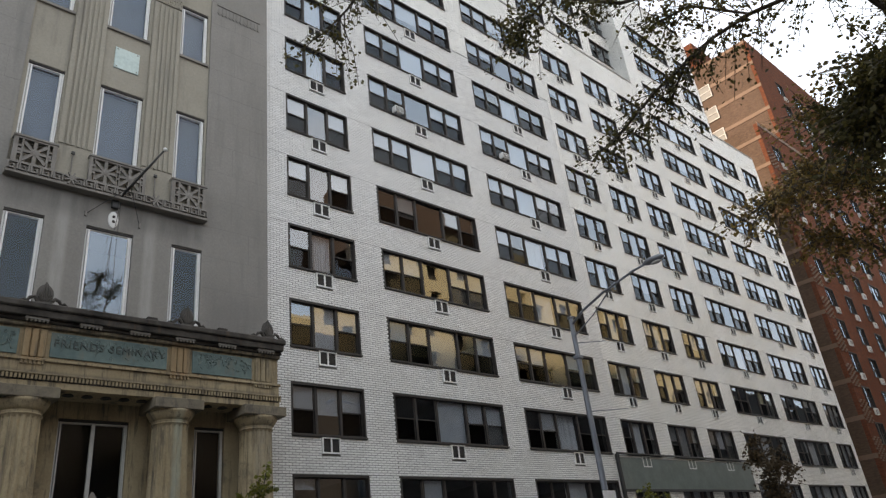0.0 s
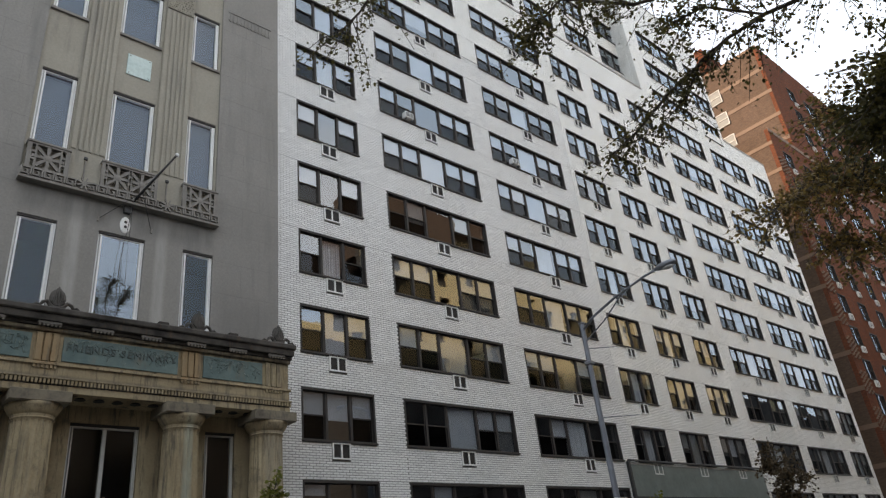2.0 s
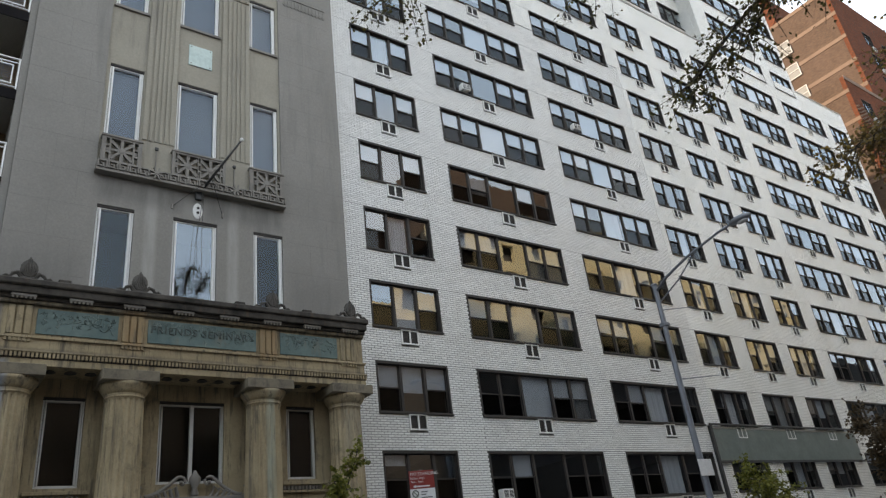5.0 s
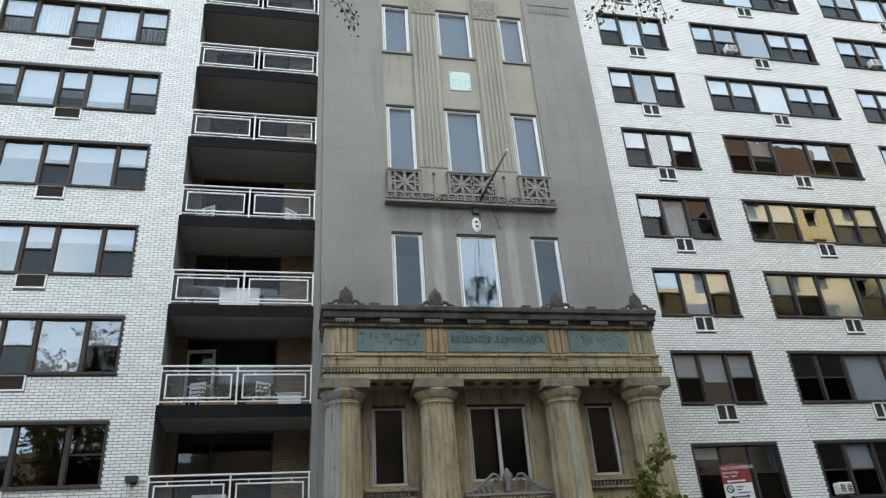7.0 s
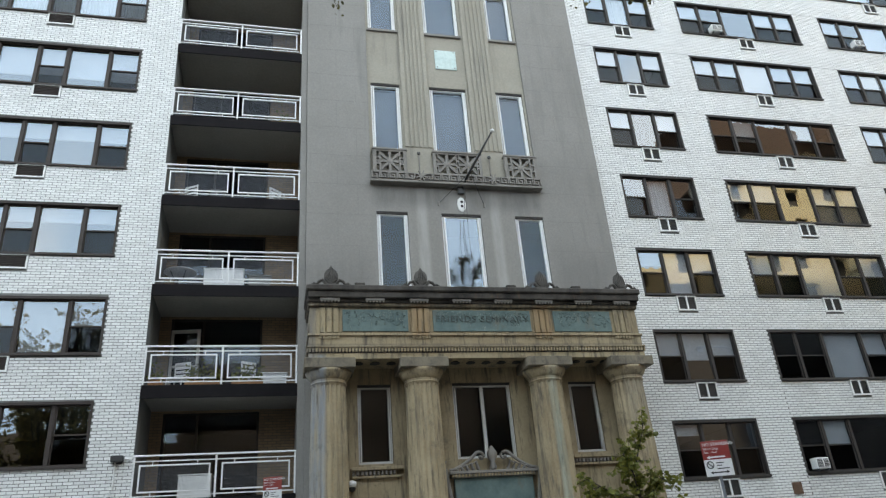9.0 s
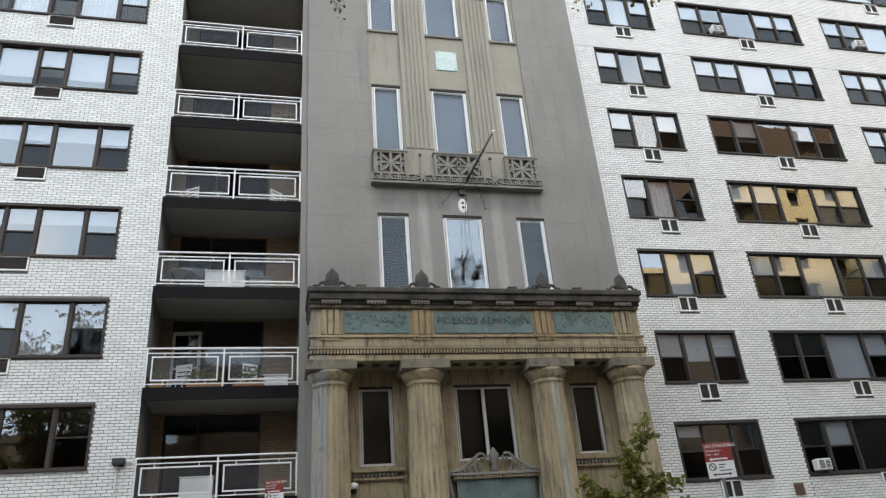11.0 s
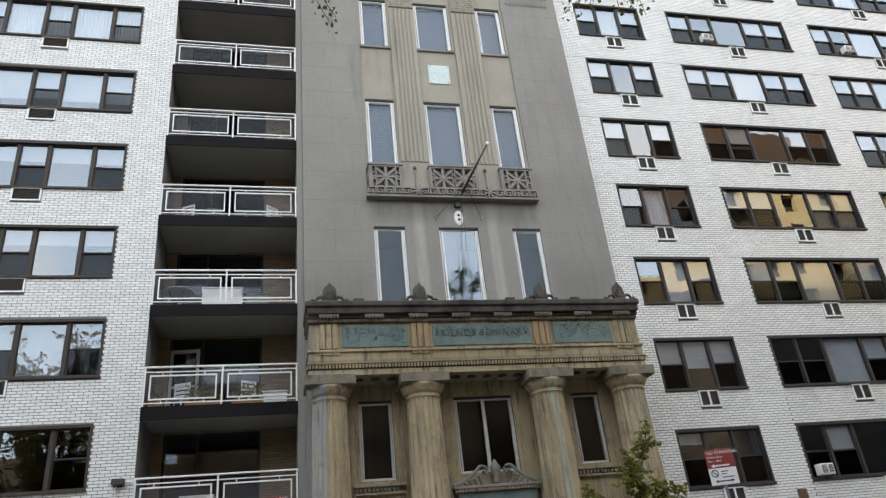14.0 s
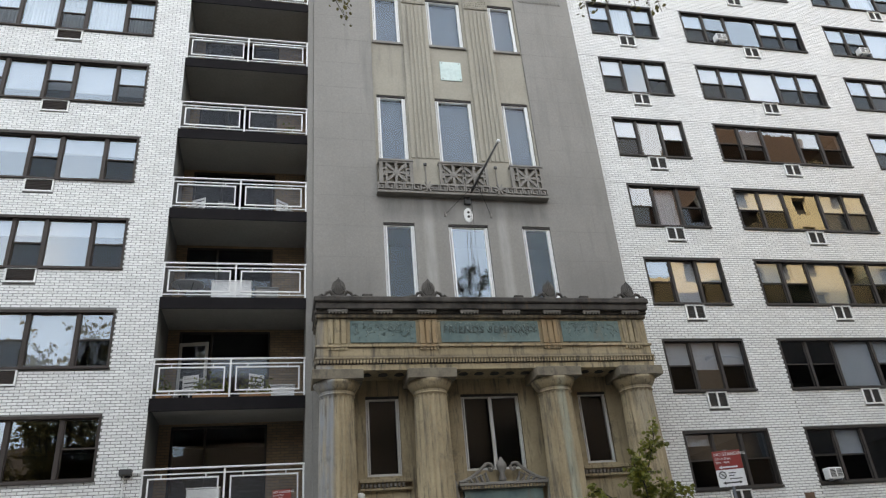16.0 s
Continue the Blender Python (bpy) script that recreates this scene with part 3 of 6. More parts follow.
def ac_sleeve(name, label):
    root = thing(name, label, "air conditioner", "through-wall air conditioners")
    w, h = 0.67, 0.50
    part("casing", boxes((0, w, -0.045, 0.10, 0, 0.045), (0, w, -0.045, 0.10, h - 0.045, h), (0, 0.045, -0.045, 0.10, 0.046, h - 0.046), (w - 0.045, w, -0.045, 0.10, 0.046, h - 0.046), (w / 2 - 0.025, w / 2 + 0.025, -0.040, 0.0, 0.046, h - 0.046)), M["ac_white"], root)
    g2 = boxes((0.046, w - 0.046, 0.0, 0.02, 0.046, h - 0.046))
    for i in range(7):
        z = 0.07 + i * 0.055
        box(g2, 0.047, w / 2 - 0.026, -0.022, -0.004, z, z + 0.014)
        box(g2, w / 2 + 0.026, w - 0.047, -0.022, -0.004, z, z + 0.014)
    part("grille", g2, M["ac_dark"], root, "dark louvred grille")
    return root


def blind(x0, x1, z0, z1, y, mat, label="pale grey roller blind drawn down behind the glass", cat="blind"):
    return solid("roller_blind", boxes((x0, x1, y, y + 0.01, z0, z1), (x0, x1, y - 0.012, y - 0.001, z0, z0 + 0.03), (x0, x1, y - 0.02, y + 0.02, z1 + 0.001, z1 + 0.045)), mat, label, cat, group="window blinds")


def curtain(x0, x1, z0, z1, y, mat):
    bm = bmesh.new()
    n = max(8, int((x1 - x0) / 0.03))
    cols = []
    for i in range(n + 1):
        x = x0 + (x1 - x0) * i / n
        yy = y + 0.025 * math.sin(i * 1.9) + 0.01 * math.sin(i * 0.7)
        cols.append((bm.verts.new((x, yy, z0)), bm.verts.new((x, yy, z1))))
    for p, q in zip(cols, cols[1:]):
        bm.faces.new((p[0], q[0], q[1], p[1]))
    box(bm, x0, x1, y - 0.01, y + 0.01, z1 + 0.002, z1 + 0.03)
    return solid("curtain", bm, mat, "pale sheer curtain hanging in folds behind the glass", "curtain", group="curtains", smooth=False)


WA = 2.73
LAY_A = [("d", 0, 0.91), ("f", 0.91, 1.82), ("d", 1.82, WA)]
WB = 5.37
LAY_B = [("d", 0, 0.98), ("d", 0.98, 1.96), ("f", 1.96, 3.41), ("d", 3.41, 4.39), ("d", 4.39, WB)]
win_a = window("window_a", WA, WIN_H, LAY_A, M["bronze"], "dark bronze three-light window, a fixed pane between two sash windows")
win_b = window("window_b", WB, WIN_H, LAY_B, M["bronze"], "wide dark bronze window of five lights with a fixed centre pane")
unit = ac_sleeve("air_conditioner", "white through-wall air conditioner sleeve with two dark grilles")
proto = [win_a, win_b, unit]
spots_a, spots_b, spots_u = [], [], []
rng = random.Random(11)
for ci, (a, b, lay) in enumerate(COLS):
    for k in ROWS:
        z = TOP0 + FLOOR * k - WIN_H
        (spots_a if lay == "a" else spots_b).append((a, 0.0, z, (b - a) / (WA if lay == "a" else WB)))
        spots_u.append((SLEEVES[ci][0], 0.0, z - 0.52))
for h in high:
    (spots_b if h[1] - h[0] > 4 else spots_a).append((h[0], 0.0, h[2], (h[1] - h[0]) / (WB if h[1] - h[0] > 4 else WA)))
for h in back:
    (spots_b if h[1] - h[0] > 4 else spots_a).append((h[0], 1.0, h[2], (h[1] - h[0]) / (WB if h[1] - h[0] > 4 else WA)))


def place_all(src, spots):
    for i, s in enumerate(spots):
        m = Matrix.Translation(s[:3])
        ob = src if i == 0 else copy_thing(src, m)
        ob.matrix_basis = m
        if len(s) > 3:
            ob.scale = (s[3], 1, 1)


place_all(win_a, spots_a)
place_all(win_b, spots_b)
place_all(unit, spots_u)

# blinds and curtains in the apartments: how far each light's blind is down; c: curtain, negative: grey blind
KNOWN = {(0, 0): (0.2, 0, 0), (0, 1): (0.45, 0.56, 0.45), (0, 2): (-0.3, 1, 0.5), (0, 3): (0, "c", 0), (0, 4): (0.45, 0, 0.45), (0, 5): (0.5, 0, 0.4), (0, 6): (0.5, "c", 0.5),
         (1, 0): (0, 0.5, 0, 0, 0), (1, 1): (0, 0, 1, 0.5, 1), (1, 2): (0.5, -0.5, -1, 0, 0.45), (1, 3): (0.5, 0.5, 0, -1, -1), (1, 4): (0, -0.6, 0, -0.5, 0), (1, 5): (0.5, 0.5, 1, 0.5, 0.5), (1, 6): (0.4, 0, 0, 0.4, 0.4), (1, 7): (0.5, 0, 1, 0.5, 0.5),
         (2, 0): (0, 0, "c", 0, 0), (2, 1): (0, 0.5, "c", 0, 0), (2, 2): (0.4, 0.5, 0, 0.4, 0), (2, 3): (0, 0, "c", 0.5, 0), (2, 4): (0.5, 0, "c", 0.5, 0.5), (2, 5): (0.5, 0.4, 1, 0.5, 0), (2, 6): (0.5, 0, 1, 0.4, 0.5)}
for ci, (a, b, lay) in enumerate(COLS):
    lites = LAY_A if lay == "a" else LAY_B
    f = (b - a) / (WA if lay == "a" else WB)
    for k in ROWS:
        zb, zt = TOP0 + FLOOR * k - WIN_H + 0.06, TOP0 + FLOOR * k - 0.12
        mood = rng.random()
        for li, (kind, p, q) in enumerate(lites):
            x0, x1 = a + p * f + 0.05, a + q * f - 0.05
            r = rng.random()
            drop = rng.choice([0.25, 0.45, 0.5, 0.5, -0.6, -1.0]) if kind == "d" else rng.choice(["c", 0.6, 1.0, -1.0])
            if (ci, k) in KNOWN:
                drop = KNOWN[ci, k][li]
            elif not (mood < 0.7 and r < 0.7):
                drop = "c" if kind == "f" and r < 0.8 else 0
            if drop == "c":
                curtain(x0, x1, zb, zt, 0.26, M["curtain"])
            elif drop:
                blind(x0, x1, zt - (zt - zb) * abs(drop), zt, 0.17, M["blind"] if drop > 0 else M["blind_grey"])

# ---- left apartment house with balconies ----
LF, LTOP = 2.725, 6.30
L_ROWS = range(-1, 7)
l_holes = [(-9.0, -4.06, LTOP + LF * k - 1.55, LTOP + LF * k) for k in L_ROWS]
solid("wall_left_apartments", wall_mesh(-16.0, -3.03, 0, 30.0, l_holes, 0.012, 0.35), M["mortar"], "white glazed brick facade of the balcony apartment house", "facade", "structure")
LU = -6.85
l_cuts = [(LU - 0.01, LU + 0.76, LTOP + LF * k - 1.55 - 0.44, LTOP + LF * k - 1.55) for k in L_ROWS]
tagged(brick_field("bricks_left_apartments", -10.5, -3.03, 2.6, 24.5, 0.012, l_holes + l_cuts), "bright white glazed bricks laid in running bond", "bricks", kind="stuff")
WL = 4.94
LAY_L = [("d", 0, 1.0), ("f", 1.0, 2.10), ("d", 2.10, 2.90), ("f", 2.90, 4.06), ("d", 4.06, WL)]
win_l = window("window_c", WL, 1.55, LAY_L, M["brown"], "wide brown metal window of five lights with two picture panes")
place_all(win_l, [(-9.0, 0.0, LTOP + LF * k - 1.55) for k in L_ROWS])


def ac_wide(name, label):
    root = thing(name, label, "air conditioner", "air conditioners under the left windows")
    w, h = 0.75, 0.42
    part("casing", boxes((0, w, -0.04, 0.10, 0, 0.04), (0, w, -0.04, 0.10, h - 0.04, h), (0, 0.04, -0.04, 0.10, 0.041, h - 0.041), (w - 0.04, w, -0.04, 0.10, 0.041, h - 0.041)), M["ac_white"], root)
    g2 = boxes((0.041, w - 0.041, 0.0, 0.02, 0.041, h - 0.041))
    for i in range(6):
        z = 0.06 + i * 0.052
        box(g2, 0.042, w - 0.042, -0.02, -0.003, z, z + 0.012)
    part("grille", g2, M["brown"], root, "brown louvred grille")
    return root


place_all(ac_wide("air_conditioner", "grey-framed through-wall air conditioner with brown grille"), [(LU, 0.0, LTOP + LF * k - 1.55 - 0.43) for k in L_ROWS])
l_floors = bmesh.new()
for k in range(-2, 8):
    z = LTOP + LF * k + 0.33
    box(l_floors, -15.6, -3.4, 0.36, 5.0, z - 0.2, z)
box(l_floors, -15.6, -3.4, 5.1, 5.3, 0, 30)
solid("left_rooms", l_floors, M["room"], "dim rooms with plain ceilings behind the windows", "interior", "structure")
for k in L_ROWS:
    for kind, p, q in LAY_L:
        x0, x1, zb, zt = -9.0 + p + 0.05, -9.0 + q - 0.05, LTOP + LF * k - 1.49, LTOP + LF * k - 0.1
        drop = {0: 0.0, 1: 0.5 if kind == "d" else 1.0, 2: 0.3, 3: 0.35, 4: 0.72}.get(k, 0.5)
        if k == 5:
            curtain(x0, x1, zb, zt, 0.26, M["curtain"])
        elif drop:
            blind(x0, x1, zt - (zt - zb) * drop * rng.uniform(0.9, 1.0), zt, 0.24, M["blind_grey"] if k == 1 else M["blind"])

# balcony bay
BX0, DEEP = -3.03, 1.9
DOOR = (-2.72, -0.20)
bay = boxes((BX0 - 0.35, BX0, 0.36, 5.3, 0, 30.0))
solid("wall_bay_left", bay, M["mortar"], "side wall of the balcony bay", "wall", "structure")
solid("wall_bay_right", boxes((0.77, 0.945, -0.05, 5.3, 0, 30.0)), M["stone"], "pale rendered party wall beside the balconies", "wall", "structure")
slabs = range(-2, 7)
bay_holes = [(DOOR[0], DOOR[1], 9.35 + LF * k + 0.02, 9.35 + LF * k + 2.50) for k in slabs]
solid("wall_bay_back", wall_mesh(BX0, 0.77, 0, 30, bay_holes, DEEP, DEEP + 0.25), M["tan_brick"], "tan brick back wall of the balconies", "wall", "structure")
solid("bay_rooms", boxes((BX0, 0.77, 5.0, 5.2, 0, 30), *[(BX0, 0.77, DEEP + 0.26, 4.9, 9.35 + LF * k - 0.2, 9.35 + LF * k) for k in slabs]), M["room"], "dark rooms behind the balcony doors", "interior", "structure")


def balcony(name, label):
    root = thing(name, label, "balcony", "stacked balconies")
    w = 0.765 - BX0 - 0.005
    part("slab", boxes((0, w, -0.03, DEEP - 0.002, -0.16, 0.0)), M["soffit"], root, "painted concrete slab")
    part("slab_edge", boxes((0, w, -0.065, -0.031, -0.30, 0.03), bevel=0.004), M["slab"], root, "dark metal slab edge")
    for x in (0.03, w / 2, w - 0.03):
        part("post", boxes((x - 0.022, x + 0.022, -0.05, -0.01, 0.031, 1.02)), M["rail"], root)
    part("top_rail", boxes((0.0, w, -0.06, 0.0, 1.02, 1.06), bevel=0.006), M["rail"], root)
    for xa, xb in ((0.053, w / 2 - 0.023), (w / 2 + 0.023, w - 0.053)):
        part("upper_rail", boxes((xa, xb, -0.045, -0.015, 0.90, 0.925)), M["rail"], root)
    for xa, xb in ((0.053, w / 2 - 0.023), (w / 2 + 0.023, w - 0.053)):
        part("bottom_rail", boxes((xa, xb, -0.045, -0.015, 0.10, 0.125)), M["rail"], root)
    for x0, x1 in ((0.15, w / 2 - 0.13), (w / 2 + 0.13, w - 0.15)):
        f = part("panel_frame", boxes((x0, x0 + 0.035, -0.05, -0.012, 0.19, 0.83), (x1 - 0.035, x1, -0.05, -0.012, 0.19, 0.83), (x0 + 0.035, x1 - 0.035, -0.05, -0.012, 0.795, 0.83), (x0 + 0.035, x1 - 0.035, -0.05, -0.012, 0.19, 0.225)), M["rail"], root)
        grid = bmesh.new()
        n = int((x1 - x0 - 0.07) / 0.03)
        for i in range(n):
            x = x0 + 0.04 + i * 0.03
            box(grid, x, x + 0.0022, -0.034, -0.031, 0.226, 0.794)
        for j in range(19):
            z = 0.235 + j * 0.03
            box(grid, x0 + 0.036, x1 - 0.036, -0.030, -0.027, z, z + 0.0022)
        part("mesh_infill", grid, M["steel"], f, "fine grey metal mesh")
        for px in (x0 + 0.3, x1 - 0.3):
            for za, zb in ((0.831, 0.899), (0.126, 0.189)):
                part("spacer", boxes((px - 0.012, px + 0.012, -0.045, -0.015, za, zb)), M["rail"], root)
    return root


place_all(balcony("balcony", "recessed balcony with a white metal railing and mesh panels"), [(BX0 + 0.005, 0.0, 9.35 + LF * k) for k in slabs])


def sliding_door(name, label):
    root = thing(name, label, "door", "balcony doors", "structure")
    w, h = DOOR[1] - DOOR[0], 2.48
    part("door_frame", boxes((0, 0.06, 0.02, 0.16, 0, h), (w - 0.06, w, 0.02, 0.16, 0, h), (0.061, w - 0.061, 0.02, 0.16, h - 0.07, h), (w * 0.35 - 0.03, w * 0.35 + 0.03, 0.04, 0.14, 0.0, h - 0.071)), M["bronze"], root)
    pane_part(0.061, w * 0.35 - 0.031, 0.08, 0.09, 0.0, h - 0.071, M["glass_mid"], root)
    pane_part(w * 0.35 + 0.031, w - 0.061, 0.08, 0.09, 0.0, h - 0.071, M["glass_mid"], root)
    return root


place_all(sliding_door("door_a", "dark glazed balcony door with a side light"), [(DOOR[0], DEEP, 9.35 + LF * k + 0.02) for k in slabs])

# ---- grey limestone building ----
GX0, GX1, GY = 0.95, 10.39, -0.15
g_rows = [(9.0, 11.79), (14.06, 16.60), (18.88, 21.08)]
ROW_X = [[(2.99, 3.93), (4.96, 6.20), (7.29, 8.21)], [(2.97, 3.92), (4.91, 6.16), (7.21, 8.15)], [(2.95, 3.90), (4.89, 6.14), (7.19, 8.13)]]
g_holes = [(a, b, lo, hi) for row, (lo, hi) in zip(ROW_X, g_rows) for a, b in row]
p_holes = [(2.26, 3.13, 4.46, 6.46), (4.77, 6.37, 4.50, 6.47), (8.05, 8.87, 4.56, 6.46)]
centre = (2.86, 8.22)
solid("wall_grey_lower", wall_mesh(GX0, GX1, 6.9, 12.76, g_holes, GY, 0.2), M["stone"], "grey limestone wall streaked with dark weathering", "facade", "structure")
solid("wall_grey_left", wall_mesh(GX0, centre[0], 12.76, 26, [], GY, 0.2), M["stone"], "grey limestone wall of large blocks", "facade", "structure")
solid("wall_grey_right", wall_mesh(centre[1], GX1, 12.76, 26, [], GY, 0.2), M["stone"], "grey limestone wall of large blocks", "facade", "structure")
solid("wall_grey_centre", wall_mesh(centre[0], centre[1], 12.76, 26, g_holes, GY + 0.07, 0.2), M["stone_tan"], "buff limestone between the fluted pilasters", "facade", "structure")
solid("wall_grey_strips", boxes((GX0, GX0 + 0.199, GY, 0.2, 0, 6.899), (GX1 - 0.199, GX1, GY, 0.2, 0, 6.899)), M["stone"], "grey limestone strips beside the portico", "facade", "structure")
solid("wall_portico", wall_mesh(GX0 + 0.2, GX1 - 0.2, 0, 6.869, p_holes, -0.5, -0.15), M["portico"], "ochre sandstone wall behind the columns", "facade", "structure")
joints = bmesh.new()
for xa, xb in ((GX0, centre[0]), (centre[1], GX1)):
    for j in range(13):
        z = 9.6 + j * 1.02
        box(joints, xa + 0.02, xb - 0.02, GY - 0.002, GY + 0.001, z, z + 0.008)
    for j in range(12):
        x = xa + (0.9 if j % 2 else 1.5)
        box(joints, x, x + 0.008, GY - 0.002, GY + 0.001, 9.61 + j * 1.02, 9.6 + (j + 1) * 1.02)
solid("stone_joints", joints, M["stone_joint"], "fine joints between the limestone blocks", "trim", "structure")
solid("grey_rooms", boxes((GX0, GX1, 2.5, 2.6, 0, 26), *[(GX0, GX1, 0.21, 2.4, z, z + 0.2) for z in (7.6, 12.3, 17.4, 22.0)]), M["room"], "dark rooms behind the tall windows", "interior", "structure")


def pilaster(x0, x1):
    root = thing("pilaster", "fluted limestone pilaster with a carved capital", "pilaster", "fluted pilasters", "structure", at=(x0, GY, 13.9))
    w = x1 - x0
    part("shaft", boxes((0, w, 0.001, 0.069, -0.9, 8.0)), M["stone_tan"], root)
    n, gap = 4, 0.045
    rib0, rib1 = 0.20, w - 0.20
    rw = (rib1 - rib0 - gap * 3) / n
    for i in range(n):
        a = rib0 + i * (rw + gap)
        part("rib", boxes((a, a + rw, -0.035, 0.0, 0.22, 6.75), bevel=0.012), M["stone_tan"], root)
    part("edge_rib", boxes((0.01, 0.15, -0.035, 0.0, 0.22, 6.75), bevel=0.012), M["stone_tan"], root)
    part("edge_rib", boxes((w - 0.15, w - 0.01, -0.035, 0.0, 0.22, 6.75), bevel=0.012), M["stone_tan"], root)
    cap = boxes((0.02, w - 0.02, -0.05, 0.0, 6.80, 7.75), bevel=0.01)
    r2 = random.Random(5)
    for j in range(9):
        for i in range(9):
            cx, cz = 0.09 + (i + 0.5 * (j % 2) - 0.25) * (w - 0.18) / 8, 6.87 + j * 0.10
            bmesh.ops.create_icosphere(cap, subdivisions=1, radius=0.036 + r2.uniform(-0.008, 0.014), matrix=Matrix.Translation((cx + r2.uniform(-0.02, 0.02), -0.045, cz + r2.uniform(-0.015, 0.015))))
    part("capital", cap, M["stone_tan"], root, "carved foliate capital")
    return root


pilaster(3.96, 4.87)
pilaster(6.23, 7.17)


def frieze_carving(x0, x1):
    bm = boxes((x0, x1, GY - 0.03, GY, 21.72, 21.80))
    n = 12
    for i in range(n):
        x = x0 + (i + 0.5) * (x1 - x0) / n
        box(bm, x - 0.03, x + 0.03, GY - 0.02, GY, 21.42, 21.70, bevel=0.01)
        tube(bm, [(x - 0.07, GY - 0.008, 21.40), (x, GY - 0.012, 21.30), (x + 0.07, GY - 0.008, 21.40)], 0.018, 0.018, 5)
    solid("carved_frieze", bm, M["stone"], "shallow carved fringe in grey limestone", "frieze", "structure")


frieze_carving(8.42, 10.1)
frieze_carving(0.95, 2.65)


def tall_window(name, w, h, frame_mat, label, mid=False, bar=0.11, pane=None):
    pane = pane or M["glass_soft"]
    root = thing(name, label, "window", kind="structure")
    rebate = bar * 0.45
    part("window_frame", boxes((0, rebate, 0.06, 0.14, 0, h - 0.06), (w - rebate, w, 0.06, 0.14, 0, h - 0.06), (rebate, w - rebate, 0.06, 0.14, h - 0.10, h - 0.06), (rebate, w - rebate, 0.06, 0.14, 0, 0.06), bevel=0.006), frame_mat, root)
    part("sash", boxes((rebate + 0.012, bar, 0.035, 0.13, 0.061, h - 0.101), (w - bar, w - rebate - 0.012, 0.035, 0.13, 0.061, h - 0.101), bevel=0.006), frame_mat, root)
    # dark bar at the head stands in for the lintel's shadow line
    part("head_shade_strip", boxes((0, w, 0.02, 0.14, h - 0.059, h)), M["bronze"], root, "dark strip standing in for the lintel's shade")
    if mid:
        part("mullion", boxes((w / 2 - 0.045, w / 2 + 0.045, 0.05, 0.13, 0.061, h - 0.101), bevel=0.008), frame_mat, root)
        pane_part(bar, w / 2 - 0.046, 0.085, 0.092, 0.061, h - 0.101, pane, root)
        pane_part(w / 2 + 0.046, w - bar, 0.085, 0.092, 0.061, h - 0.101, pane, root)
    else:
        pane_part(bar, w - bar, 0.085, 0.092, 0.061, h - 0.101, pane, root)
    return root


for ri, (lo, hi) in enumerate(g_rows):
    for ci, (a, b) in enumerate(ROW_X[ri]):
        yy = GY if ri == 0 else GY + 0.07
        w = tall_window("window_tall", b - a - 0.01, hi - lo - 0.012, M["alu"], "tall narrow window with a thick white frame", pane=M["glass"] if (ri, ci) == (0, 1) else M["glass_mid"] if ri == 0 else None)
        w.location = (a + 0.005, yy, lo + 0.005)
        if ri:
            blind(a + 0.1, b - 0.1, lo + 0.1, hi - 0.2, yy + 0.2, M["slate_blind"], "slate-blue roller blind drawn fully down")
        if ri == 2:
            solid("window_ledge", boxes((a - 0.05, b + 0.05, yy - 0.07, yy - 0.001, lo - 0.10, lo), bevel=0.012), M["stone_carved"], "weathered stone ledge under a tall window", "ledge", "structure")
for (a, b, lo, hi), mid in zip(p_holes, (False, True, False)):
    w = tall_window("window_portico", b - a - 0.01, hi - lo - 0.01, M["alu_old"], "dark portico window in a worn grey frame", mid, 0.085, M["glass_mid"])
    w.location = (a + 0.005, -0.5, lo + 0.005)

pl = thing("wall_plaque", "pale green square plaque bolted to the wall", "plaque", at=(5.19, GY + 0.07, 17.38))
part("plate", boxes((0, 0.74, -0.035, 0.0, 0, 0.81), bevel=0.01), M["plaque"], pl)
for x in (0.07, 0.67):
    for z in (0.07, 0.74):
        part("bolt", boxes((x - 0.02, x + 0.02, -0.05, -0.036, z - 0.02, z + 0.02), bevel=0.006), M["stone_carved"], pl)

# balconette: pierced panels over a key-pattern band
band = thing("key_pattern_band", "stone band carved with a key pattern and rosettes", "band", kind="structure", at=(0, GY, 0))
bx0, bx1, yb = 2.84, 8.24, -0.20
part("band_stone", boxes((bx0, bx1, yb, 0.06, 12.78, 13.06), (bx0 - 0.02, bx1 + 0.02, yb - 0.04, 0.06, 12.70, 12.779), bevel=0.01), M["stone_carved"], band)


def key_unit(x, w):
    t, z0, z1, y0, y1 = 0.036, 12.81, 13.03, yb - 0.06, yb - 0.001
    return boxes((x, x + w - 0.02, y0, y1, z1 - t, z1), (x, x + t, y0, y1, z0, z1 - t - 0.001), (x + t + 0.001, x + w * 0.62, y0, y1, z0, z0 + t), (x + w * 0.62 - t, x + w * 0.62, y0, y1, z0 + t + 0.001, z0 + 0.13), (x + w * 0.33, x + w * 0.62 - t - 0.001, y0, y1, z0 + 0.098, z0 + 0.13), (x + w - 0.02 - t, x + w - 0.02, y0, y1, z0, z1 - t - 0.001))


unit_w = 0.27
for i in range(20):
    x = bx0 + i * unit_w
    if abs(x + unit_w / 2 - 4.38) < 0.14 or abs(x + unit_w / 2 - 6.66) < 0.14:
        continue
    part("key", key_unit(x + 0.01, unit_w), M["stone_carved"], band)


